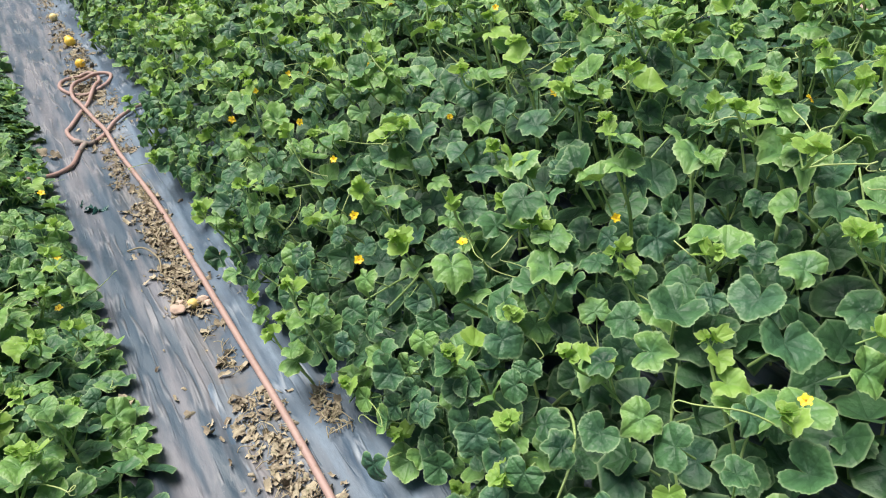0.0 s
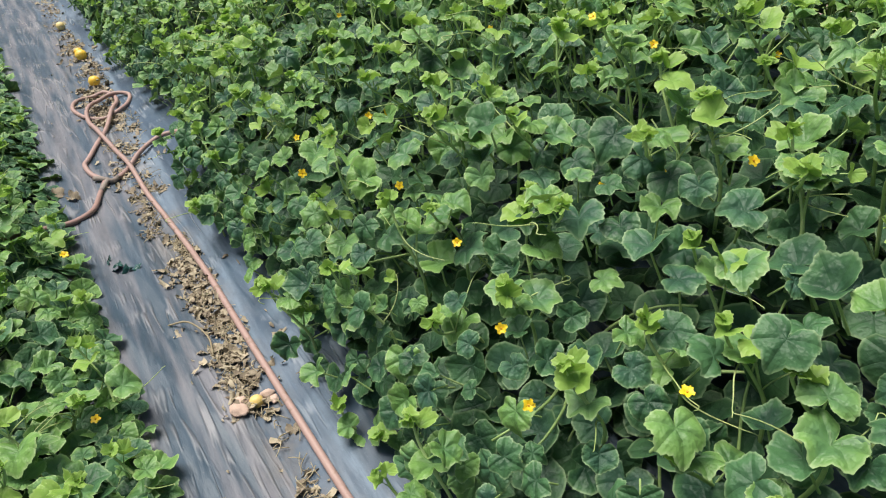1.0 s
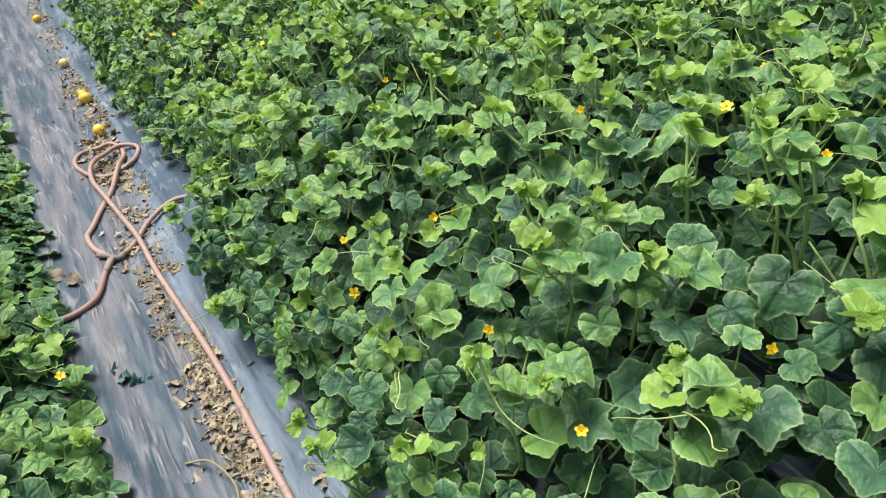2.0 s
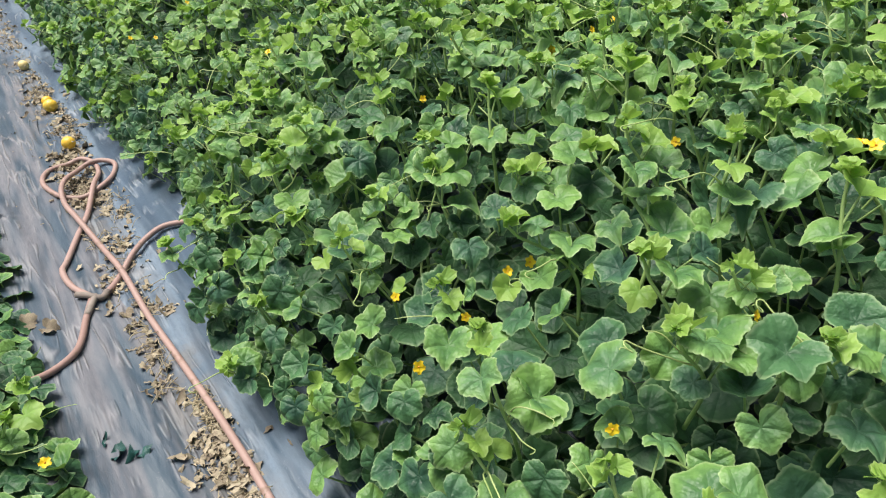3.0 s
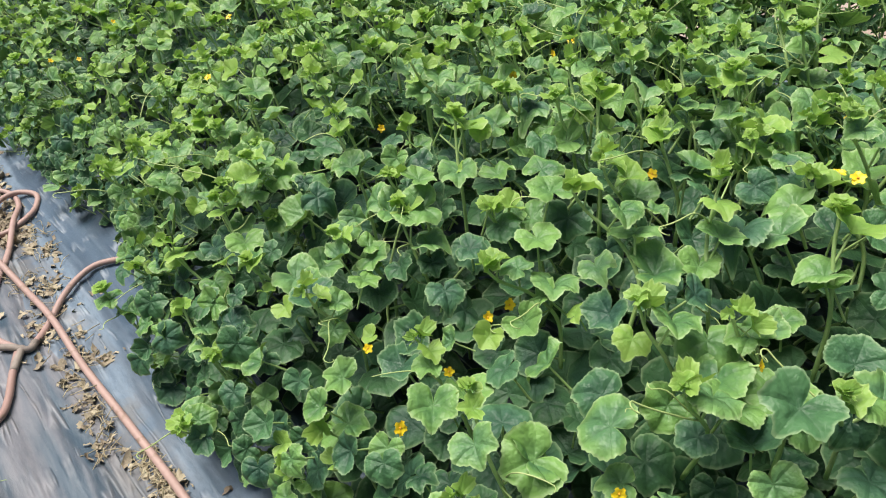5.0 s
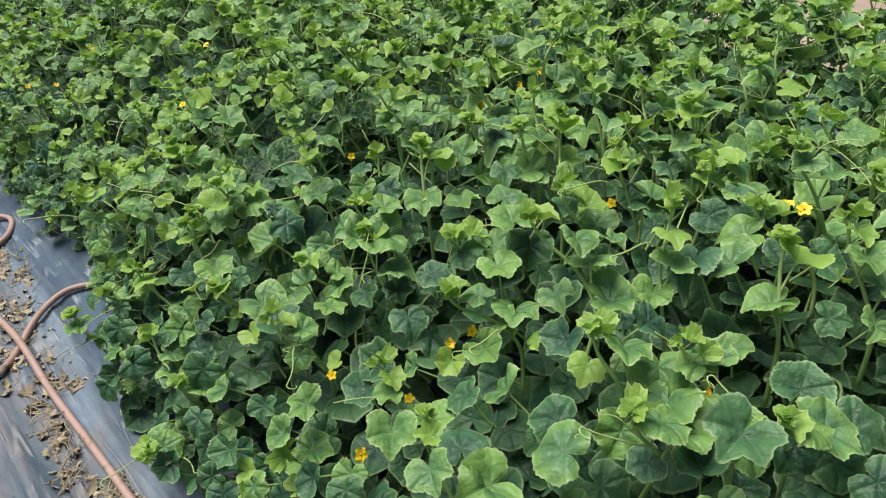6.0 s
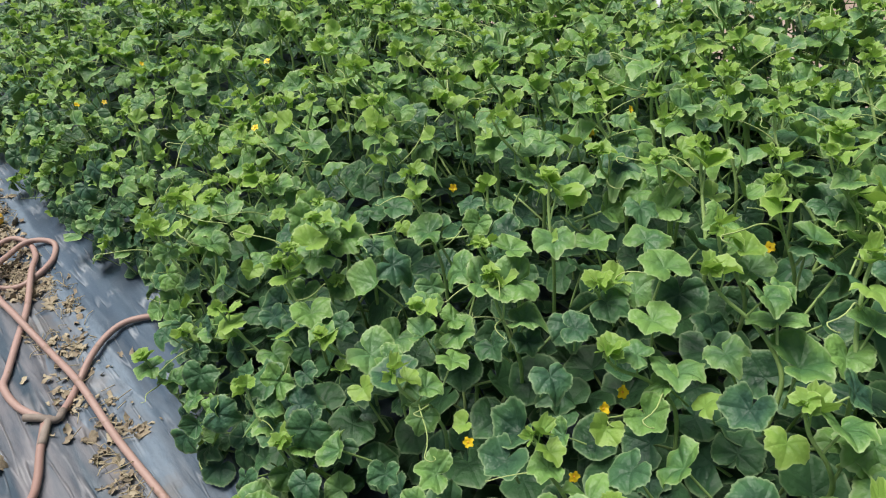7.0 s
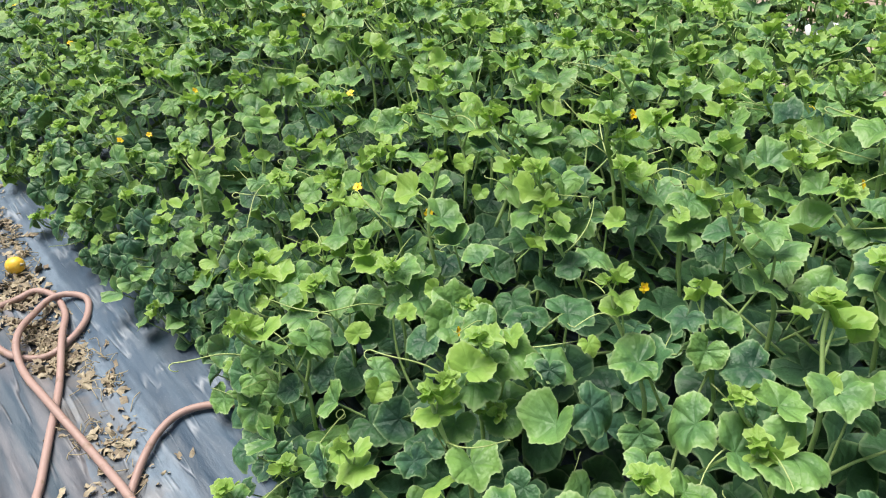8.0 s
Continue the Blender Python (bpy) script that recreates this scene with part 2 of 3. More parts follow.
def turned(place, normal, azimuth, size):
    """The pose of a leaf: its normal, the way of its tip and its size."""
    q = Vector((0, 0, 1)).rotation_difference(Vector(normal).normalized())
    return Matrix.Translation(place) @ q.to_matrix().to_4x4() @ Matrix.Rotation(azimuth, 4, "Z") @ Matrix.Diagonal((size, size, size, 1))


# ---- the lie of the land ----
RIGHT_Y = [-3.0, 0.4, 0.8, 1.2, 1.8, 2.0, 2.2, 2.5, 2.9, 3.2, 3.42, 3.62, 4.0, 4.3, 4.7, 5.2, 12.0]
RIGHT_X = [0.40, 0.38, 0.34, 0.29, 0.27, 0.31, 0.28, 0.24, 0.25, 0.33, 0.43, 0.36, 0.33, 0.29, 0.33, 0.29, 0.30]
LEFT_Y = [-3.0, 1.0, 1.4, 2.1, 2.6, 3.2, 3.6, 4.6, 12.0]
LEFT_X = [-0.10, -0.12, -0.15, -0.16, -0.18, -0.19, -0.20, -0.25, -0.27]
FAR_Y = [-3.0, 1.5, 2.2, 2.6, 3.0, 3.6]
FAR_X = [2.85, 2.74, 2.74, 2.88, 2.93, 3.2]


def right_edge(y):
    return float(np.interp(y, RIGHT_Y, RIGHT_X)) + 0.030 * noise.noise(Vector((0, y * 5.2, 31)))


def left_edge(y):
    return float(np.interp(y, LEFT_Y, LEFT_X))


def far_edge(y):
    return float(np.interp(y, FAR_Y, FAR_X)) + 0.05 * noise.noise(Vector((3, y * 4.0, 12)))


def ground_z(x, y=0.0):
    z = float(np.interp(x, [-3.2, -2.9, -0.75, -0.3, -0.06, 0.06, 0.14, 0.24, 0.35, 0.50, 0.65, 3.1, 3.5],
                        [0.0, 0.14, 0.14, 0.07, 0.018, 0.0, 0.0, 0.02, 0.05, 0.10, 0.14, 0.15, 0.0]))
    if abs(x) < 6 and -4 < y < 14:
        z += 0.008 * noise.noise(Vector((x * 5, y * 2.2, 3.0)))
    return z


def canopy_z(x, y):
    """The height of the top leaves."""
    if x > 0:
        d = x - right_edge(y)
        z = float(np.interp(d, [-0.02, 0.02, 0.10, 0.18, 0.30, 0.42, 0.60, 0.75, 1.2, 2.3],
                            [0.12, 0.27, 0.38, 0.45, 0.53, 0.60, 0.69, 0.72, 0.735, 0.775]))
        z -= float(np.interp(far_edge(y) - x, [0.0, 0.08, 0.2], [0.3, 0.06, 0.0]))
    else:
        d = left_edge(y) - x
        z = float(np.interp(d, [-0.02, 0.05, 0.15, 0.3, 0.7], [0.06, 0.14, 0.22, 0.28, 0.34]))
    return z + 0.045 * noise.noise(Vector((x * 3.1, y * 3.1, 0))) + 0.02 * noise.noise(Vector((x * 8, y * 8, 5)))


def canopy_normal(x, y):
    e = 0.05
    return Vector((canopy_z(x - e, y) - canopy_z(x + e, y), canopy_z(x, y - e) - canopy_z(x, y + e), 2 * e)).normalized()


def sheet(xs, ys, height):
    verts = [(x, y, height(x, y)) for y in ys for x in xs]
    w = len(xs)
    faces = [(j * w + i, j * w + i + 1, (j + 1) * w + i + 1, (j + 1) * w + i) for j in range(len(ys) - 1) for i in range(w - 1)]
    return verts, faces


def steps(*spans):
    """Even steps through several spans: (start, end, step)."""
    out = []
    for a, b, s in spans:
        out.extend(np.arange(a, b - s * 0.5, s).tolist())
    return out + [spans[-1][1]]


xs = [-900, -200, -40, -12] + steps((-6, -0.6, 0.3), (-0.6, 0.8, 0.05), (0.8, 6, 0.25)) + [12, 40, 200, 900]
ys = [-900, -200, -40, -12] + steps((-4, 9, 0.1)) + [11, 14, 40, 200, 900]
v, f = sheet(xs, ys, ground_z)
tagged(new("ground", build("ground", v, f, [M_SOIL])), "pale pinkish dry soil of the melon field", "ground", kind="structure")


def fold(x, y, seed):
    return (0.0045 * noise.noise(Vector((x * 26 + y * 2.0, y * 3.0, seed))) + 0.003 * noise.noise(Vector((x * 60 - y * 4, y * 9.0, seed + 4)))
            + 0.006 * noise.noise(Vector((x * 9, y * 1.6, seed + 9)))
            + 0.007 * max(0.0, 1 - 5 * abs(noise.noise(Vector((x * 7 + y * 0.9, y * 0.9, seed + 2))))) + 0.005 * max(0.0, 1 - 6 * abs(noise.noise(Vector((x * 13 + y * 1.8, y * 1.3, seed + 14))))))


def film_right(x, y):
    return ground_z(x, y) + 0.013 + fold(x, y, 1.0)


def film_left(x, y):
    return ground_z(x, y) + 0.020 + fold(x, y, 21.0)


ys = steps((-1.8, 0.4, 0.2), (0.4, 6.0, 0.035), (6.0, 9.5, 0.1))
v, f = sheet(steps((0.02, 0.62, 0.013), (0.62, 3.3, 0.14)), ys, film_right)
v = [(x + (0.02 * noise.noise(Vector((0, y * 3, 2))) if x < 0.06 else 0), y, z) for x, y, z in v]
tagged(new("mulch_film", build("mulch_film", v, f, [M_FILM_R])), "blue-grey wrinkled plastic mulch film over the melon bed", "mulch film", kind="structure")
v, f = sheet([-2.8, -2.2, -1.6, -1.1] + steps((-0.8, 0.07, 0.013)), ys, film_left)
v = [(x + (0.03 * noise.noise(Vector((0, y * 2.3, 7))) if x > 0.04 else 0), y, z) for x, y, z in v]
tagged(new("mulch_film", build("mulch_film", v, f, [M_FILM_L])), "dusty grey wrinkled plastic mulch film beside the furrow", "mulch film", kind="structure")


# ---- leaves, shoots, tendrils, flowers: shared meshes ----
STALK_END = Vector((0, -0.55, -1.25))
LONG_STALK = Vector((0, -0.30, -2.0))


def leaf_data(rng, n=56, rings=(0.42, 0.80), funnel=0.4, arch=0.45, ear=0.15, wave=0.08, crease=0.08, droop=0.15, puff=0.06, stalk=STALK_END, lobes=0.10, teeth=0.02):
    """A melon leaf of radius 1: five blunt lobes, a deep notch at the stalk, a blade that rises from the stalk and bends down to a toothed rim."""
    verts, uvs, rims = [(0, 0, 0)], [(0.5, 0.5)], [(0, 0)]
    ph, ph2, wide = rng.uniform(0, 6.28), rng.uniform(0, 6.28), rng.uniform(1.02, 1.2)
    corners, tip = (0, 27, 55, 84, 112, 143, 163, 180), rng.uniform(1.02, 1.18)
    sides = []
    for side in (0, 1):
        radii = (tip, 1.02 - lobes, 1.0, 0.96 - lobes * 0.8, 0.94, 0.84, 0.60, 0.13)
        sides.append([tip] + [r + rng.uniform(-0.04, 0.04) for r in radii[1:7]] + [0.13])
    outline = []
    for k in range(n):
        a = -math.pi + 2 * math.pi * k / n
        deg, radii = abs(math.degrees(a)), sides[a > 0]
        c = max(i for i in range(7) if corners[i] <= deg + 1e-6)
        t = (deg - corners[c]) / (corners[c + 1] - corners[c])
        t = 0.5 * t + 0.5 * (0.5 - 0.5 * math.cos(math.pi * t))
        r = radii[c] + (radii[c + 1] - radii[c]) * t
        if deg < 165:
            r += teeth * (1 if k % 2 else -1) * rng.uniform(0.5, 1.3) + rng.uniform(-0.008, 0.008)
        outline.append((a, r))

    def add(a, r, frac):
        q = r * frac
        x, y, deg = math.sin(a) * q * wide, math.cos(a) * q, math.degrees(a)
        z = funnel * q - arch * q ** 2.4 + ear * max(0.0, -y) ** 1.2 - droop * max(0.0, y) ** 2 + crease * abs(x)
        z += puff * q * math.sin(math.radians(deg * 180 / 56)) ** 2
        z += wave * q ** 3 * (0.8 * math.sin(4 * a + ph) + 0.6 * math.sin(7 * a + ph2)) + 0.14 * frac * noise.noise(Vector((x * 1.7, y * 1.7, ph * 9)))
        verts.append((x, y, z))
        uvs.append((0.5 + x * 0.36, 0.5 + y * 0.36))
        rims.append((frac, 0))

    half = n // 2
    for frac in rings:
        for a, r in outline[::2]:
            add(a, r, frac)
    for a, r in outline:
        add(a, r, 1.0)
    faces = [(0, 1 + k, 1 + (k + 1) % half) for k in range(half)]
    for j in range(len(rings) - 1):
        o = 1 + j * half
        faces += [(o + k, o + half + k, o + half + (k + 1) % half, o + (k + 1) % half) for k in range(half)]
    o, e = 1 + (len(rings) - 1) * half, 1 + len(rings) * half
    for k in range(half):
        a, b = o + k, o + (k + 1) % half
        p, q, r = e + 2 * k, e + 2 * k + 1, e + (2 * k + 2) % n
        faces += [(a, p, q), (a, q, b), (b, q, r)]
    faces = [tuple(reversed(q)) for q in faces]
    slots = [0] * len(faces)
    if stalk:
        line = [Vector((0, 0, -0.01)), Vector((0, stalk.y * 0.22, stalk.z * 0.24)), Vector((0, stalk.y * 0.6, stalk.z * 0.6)), stalk]
        vs, fs = tube(line, [0.045, 0.052, 0.058, 0.062], 5, False)
        o = len(verts)
        verts += vs
        uvs += [(0.5, 0.5)] * len(vs)
        rims += [(0, 0)] * len(vs)
        faces += [tuple(reversed([i + o for i in q])) for q in fs]
        slots += [1] * len(fs)
    return verts, faces, slots, uvs, rims


def leaf_mesh(mat, rng, **shape):
    v, f, s, u, r = leaf_data(rng, **shape)
    return build("leaf", v, f, [mat, M_STEM], s, u, r)


rng = random.Random(4)


def grown(rng):
    """The bend of a full-grown blade: most hang over at the rim, some stay open bowls."""
    bowl = rng.random() < 0.25
    return dict(funnel=rng.uniform(0.25, 0.55), arch=rng.uniform(0.0, 0.2) if bowl else rng.uniform(0.35, 0.75), ear=rng.uniform(0.0, 0.4), wave=rng.uniform(0.06, 0.20),
                crease=rng.choice((0.0, 0.1, 0.2, 0.35, 0.5)), droop=rng.uniform(0.0, 0.45), puff=rng.uniform(0.04, 0.13), lobes=rng.choice((0.06, 0.09, 0.12, 0.16, 0.22)))


OLD_SHADE = [leaf_mesh(M_OLD_SHADE, rng, stalk=LONG_STALK, **grown(rng)) for i in range(16)]
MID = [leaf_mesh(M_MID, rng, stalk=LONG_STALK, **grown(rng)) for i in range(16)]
SHOOT_MID = [leaf_mesh(M_MID, rng, **grown(rng)) for i in range(8)]
YOUNG = [leaf_mesh(M_YOUNG, rng, n=36, funnel=rng.uniform(0.2, 0.7), arch=rng.uniform(0.0, 0.5), ear=0.2, wave=rng.uniform(0.08, 0.18), crease=rng.uniform(0.1, 0.6), droop=rng.uniform(0.0, 0.4), lobes=rng.uniform(0.06, 0.14), teeth=0.03) for i in range(10)]
LOW = [leaf_data(rng, n=16, rings=(0.6,), stalk=STALK_END if i % 2 else None, wave=0.1, lobes=0.08, teeth=0.0, funnel=rng.uniform(0.2, 0.5), arch=rng.uniform(0.1, 0.6)) for i in range(8)]


def tendril_mesh(rng):
    """A thin feeler that arches over and ends in a loose coil."""
    long, lift, bend = rng.uniform(0.08, 0.17), rng.uniform(-0.01, 0.05), rng.uniform(-0.07, 0.07)
    curl, phase = rng.uniform(0.004, 0.014), rng.uniform(0, 6.28)
    pts = [Vector((bend * t * t + curl * t * math.sin(5 * t + phase), long * t, lift * math.sin(t * 2.4) + 0.5 * curl * t * math.cos(4 * t + phase))) for t in np.linspace(0, 1, 10)]
    end, r, turn = pts[-1], rng.uniform(0.006, 0.011), rng.choice((-1, 1))
    for k in range(1, rng.choice((2, 3, 4, 7, 13))):
        a = k * 0.62
        rr = r * (1 - 0.03 * k)
        pts.append(end + Vector((turn * (1 - math.cos(a)) * rr, math.sin(a) * rr, -0.0012 * k)))
    radii = np.linspace(0.0017, 0.0007, len(pts)).tolist()
    return joined("tendril", [(*tube(pts, radii, 4), 0)], [M_TENDRIL])


TENDRILS = [tendril_mesh(rng) for i in range(7)]


def petal_mesh():
    verts, faces = [], []
    for i in range(5):
        t = i / 4
        w = 0.0085 * math.sin(min(1, t * 1.15 + 0.12) * math.pi * 0.86) + 0.0012
        for s in (-1, 0, 1):
            verts.append((s * w, 0.002 + 0.017 * t, 0.003 + 0.008 * t - 0.006 * t * t + (0.0022 if s else 0)))
    for i in range(4):
        for s in (0, 1):
            a = i * 3 + s
            faces.append((a, a + 1, a + 4, a + 3))
    return build("petal", verts, faces, [M_PETAL])


PETAL = petal_mesh()
v, f = tube([(0, 0, -0.022), (0, 0, -0.012), (0, 0, -0.002), (0, 0, 0.003)], [0.0016, 0.0022, 0.004, 0.0055], 7)
CALYX = joined("calyx", [(v, f, 0)], [M_STEM])
v, f = tube([(0, 0, 0.002), (0, 0, 0.006), (0, 0, 0.009)], [0.0028, 0.0034, 0.0016], 7)
HEART = joined("heart", [(v, f, 0)], [M_HEART])


def shoot_leaf(node, side, size, tall, rng):
    """The pose of a leaf on a growing tip, with its stalk's end at the node."""
    out = Vector((math.sin(side), math.cos(side), 0))
    normal = (Vector((0, 0, (0.9, 0.75, 0.5)[tall])) - out * (0.15, 0.4, 0.9)[tall] * rng.uniform(0.3, 1.2) + Vector((rng.gauss(0, 0.2), rng.gauss(0, 0.2), 0))).normalized()
    rot = turned((0, 0, 0), normal, 0, size).to_3x3()
    way = rot.inverted() @ out
    rot = rot @ Matrix.Rotation(math.atan2(-way.x, way.y), 3, "Z")
    return Matrix.Translation(node - rot @ STALK_END * (0.98, 0.85, 0.5)[tall]) @ rot.to_4x4()


def shoot_form(rng):
    """A growing tip: a bent stem that ends in small folded leaves, with the nodes of its larger leaves."""
    h, lean = rng.uniform(0.20, 0.28), rng.uniform(0.05, 0.15)
    sway = rng.uniform(-0.06, 0.06)
    line = spline([(sway * 0.5, -lean, -h), (sway, -lean * 0.88, -h * 0.58), (sway * 0.9, -lean * 0.52, -h * 0.32), (sway * 0.3, -lean * 0.14, -h * 0.13), (0, 0, 0), (0, 0.008, 0.012)], 5)
    verts, faces = tube(line, np.linspace(0.0040, 0.0024, len(line)).tolist(), 6)
    slots, uvs, rims = [1] * len(faces), [(0.5, 0.5)] * len(verts), [(0, 0)] * len(verts)
    nodes, side = [], rng.uniform(0, 6.28)
    for t, size, tall in ((0.30, 0.042, 0), (0.48, 0.033, 0), (0.66, 0.023, 1), (0.80, 0.017, 1), (0.92, 0.013, 2), (0.97, 0.011, 2), (1.0, 0.009, 2)):
        node = line[min(len(line) - 1, int(t * (len(line) - 1)))]
        size *= rng.uniform(0.85, 1.15)
        if t < 0.6:
            nodes.append((node, size, tall))
            continue
        side += 2.4
        m = shoot_leaf(node, side, size, tall, rng)
        v, f, s, u, r = leaf_data(rng, n=28 if t < 0.9 else 18, rings=(0.55,), funnel=rng.uniform(0.2, 0.7), arch=rng.uniform(0.0, 0.4), wave=0.14, crease=rng.uniform(0.3, 1.1), lobes=rng.uniform(0.12, 0.24), teeth=0.05)
        o = len(verts)
        verts += [m @ Vector(p) for p in v]
        faces += [tuple(i + o for i in q) for q in f]
        slots, uvs, rims = slots + s, uvs + u, rims + r
    return build("shoot", verts, faces, [M_YOUNG, M_STEM], slots, uvs, rims), nodes


SHOOTS = [shoot_form(rng) for i in range(16)]


def add_shoot(plant, base, tip, azimuth, rng):
    mesh, nodes = rng.choice(SHOOTS)
    shoot = part("shoot", mesh, plant, Matrix.Translation(Vector(tip) - base) @ Matrix.Rotation(azimuth, 4, "Z"))
    side = rng.uniform(0, 6.28)
    for k, (node, size, tall) in enumerate(nodes):
        side += 2.4 + rng.uniform(-0.5, 0.5)
        part("leaf", rng.choice(YOUNG if rng.random() < 0.03 + 0.3 * k else SHOOT_MID), shoot, shoot_leaf(node, side, size, tall, rng))
    for k in range(rng.choice((0, 1, 2, 2))):
        node = nodes[rng.choice((0, 1, 1))][0]
        part("tendril", rng.choice(TENDRILS), shoot, Matrix.Translation(node) @ Matrix.Rotation(rng.uniform(0, 6.28), 4, "Z") @ Matrix.Rotation(rng.uniform(0.0, 0.8), 4, "X"))
    return shoot


def add_flower(plant, base, place, normal, rng):
    flower = part("flower", CALYX, plant, turned(Vector(place) - base, normal, rng.uniform(0, 6), rng.uniform(0.45, 0.66)), "yellow five-petalled melon flower")
    part("heart", HEART, flower)
    for k in range(5):
        part("petal", PETAL, flower, Matrix.Rotation(k * 2 * math.pi / 5 + rng.uniform(-0.1, 0.1), 4, "Z") @ Matrix.Rotation(rng.uniform(-0.2, 0.25), 4, "X"))


# Flowers and tall growing tips that stand out: x, y, height.
FLOWERS = [(0.635, 2.036, 0.535), (0.696, 2.042, 0.525), (0.731, 1.631, 0.66), (0.750, 3.042, 0.605), (1.136, 2.470, 0.712),
           (1.164, 1.737, 0.735), (1.39, 1.814, 0.74), (0.455, 3.985, 0.525), (0.587, 2.780, 0.555), (1.221, 2.905, 0.735),
           (1.430, 2.534, 0.71), (0.905, 1.278, 0.61), (0.999, 1.15, 0.65), (0.46, 1.213, 0.485), (0.515, 1.430, 0.52),
           (0.527, 1.679, 0.53), (0.413, 2.005, 0.455), (0.390, 1.053, 0.485), (0.556, 0.902, 0.54), (0.785, 0.720, 0.60),
           (0.629, 0.240, 0.645), (1.293, 0.693, 0.695), (1.283, 1.321, 0.73), (1.061, 1.470, 0.77),
           (1.100, 1.692, 0.77), (0.816, 1.346, 0.575), (0.506, 1.990, 0.53), (0.836, 2.597, 0.63),
           (0.686, 3.194, 0.625), (1.242, 2.442, 0.745), (1.013, 1.992, 0.69), (0.471, 2.166, 0.475), (0.697, 4.013, 0.60),
           (-0.206, 2.042, 0.18), (-0.237, 1.796, 0.16), (-0.198, 2.449, 0.21)]
TIPS = [(0.766, 1.978, 0.752), (0.942, 1.833, 0.777), (0.962, 1.662, 0.773), (0.665, 2.309, 0.611), (0.471, 1.898, 0.571),
        (0.473, 1.631, 0.527), (0.395, 1.844, 0.45), (0.35, 3.105, 0.486), (0.84, 2.896, 0.727), (0.865, 1.453, 0.75),
        (0.558, 2.649, 0.474), (0.57, 2.396, 0.541), (0.48, 3.04, 0.546), (0.951, 1.511, 0.825), (0.505, 1.498, 0.553),
        (0.312, 1.619, 0.424), (0.46, 2.702, 0.534), (0.954, 2.314, 0.761), (1.114, 2.513, 0.784), (0.272, 1.226, 0.342),
        (0.818, 2.830, 0.745), (0.673, 3.150, 0.690), (0.317, 3.058, 0.525), (0.478, 2.680, 0.575), (0.845, 2.501, 0.66), (1.316, 3.118, 0.80), (1.563, 3.447, 0.80), (1.223, 1.640, 0.80)]


BROAD = [(0.690, 1.560, 0.67, 0.052), (0.501, 1.801, 0.50, 0.054), (0.58, 1.738, 0.565, 0.05), (0.447, 1.959, 0.52, 0.046), (0.661, 2.334, 0.60, 0.046),
         (0.692, 2.717, 0.565, 0.044), (0.987, 2.378, 0.66, 0.048), (0.588, 2.814, 0.55, 0.044), (0.832, 2.081, 0.685, 0.05), (0.663, 0.843, 0.63, 0.046),
         (0.514, 0.88, 0.515, 0.05), (0.603, 2.517, 0.575, 0.046), (0.918, 2.84, 0.71, 0.048), (0.376, 1.855, 0.425, 0.042)]


def scatter(rng, x0, x1, y0, y1, gap, tries):
    """Points at least gap apart."""
    cells, out = {}, []
    for k in range(tries):
        x, y = rng.uniform(x0, x1), rng.uniform(y0, y1)
        i, j = int(x // gap), int(y // gap)
        near = (q for a in (-1, 0, 1) for b in (-1, 0, 1) for q in cells.get((i + a, j + b), ()))
        if all((q[0] - x) ** 2 + (q[1] - y) ** 2 > gap * gap for q in near):
            cells.setdefault((i, j), []).append((x, y))
            out.append((x, y))
    return out


class Bed:
    """A bed of melon plants on a grid; leaves join the plant that they are nearest to."""

    def __init__(self, columns, rows, label, group):
        self.columns, self.rows, self.plants = columns, rows, {}
        for i, x in enumerate(columns):
            for j, y in enumerate(rows):
                base = Vector((x, y, ground_z(x, y)))
                self.plants[i, j] = (thing("melon_plant", Matrix.Translation(base), label, "melon plant", group), base)
        self.low = {key: [] for key in self.plants}

    def key(self, x, y):
        return min(range(len(self.columns)), key=lambda i: abs(self.columns[i] - x)), min(range(len(self.rows)), key=lambda j: abs(self.rows[j] - y))

    def leaf(self, place, normal, azimuth, size, data):
        plant, base = self.plants[self.key(place[0], place[1])]
        part("leaf", data, plant, turned(Vector(place) - base, normal, azimuth, size))

    def low_leaf(self, place, normal, azimuth, size, rng, fresh=0.0):
        key = self.key(place[0], place[1])
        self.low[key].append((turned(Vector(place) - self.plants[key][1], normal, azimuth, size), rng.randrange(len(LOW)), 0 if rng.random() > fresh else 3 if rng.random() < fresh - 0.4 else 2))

    def finish(self, rng):
        for key, (plant, base) in self.plants.items():
            if self.low[key]:
                verts, faces, slots, uvs, rims = [], [], [], [], []
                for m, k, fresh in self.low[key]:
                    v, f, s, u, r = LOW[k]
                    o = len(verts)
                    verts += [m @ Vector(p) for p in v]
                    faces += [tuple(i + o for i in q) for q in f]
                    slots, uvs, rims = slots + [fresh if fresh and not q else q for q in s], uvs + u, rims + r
                tagged(part("lower_leaves", build("lower_leaves", verts, faces, [M_OLD_SHADE, M_STEM, M_MID, M_YOUNG], slots, uvs, rims), plant), kind="stuff")
            for k in range(3):
                a, long = rng.uniform(0, 6.28), rng.uniform(0.2, 0.36)
                pts = []
                for t in (0, 0.25, 0.5, 0.75, 1.0):
                    x, y = base.x + math.sin(a + t * 0.8) * long * t, base.y + math.cos(a + t * 0.8) * long * t
                    z = base.z + 0.02 + (canopy_z(x, y) - 0.13 - base.z) * t ** 0.6
                    pts.append(Vector((x, y, z)) - base)
                part("vine", joined("vine", [(*tube(spline(pts, 3), np.linspace(0.0040, 0.0020, 13).tolist(), 6), 0)], [M_STEM]), plant)


def clear_of(x, y, z, gap):
    """True where no flower is shaded."""
    return all((x - a) ** 2 + (y - b) ** 2 > gap * gap or z < c - 0.03 for a, b, c in FLOWERS)


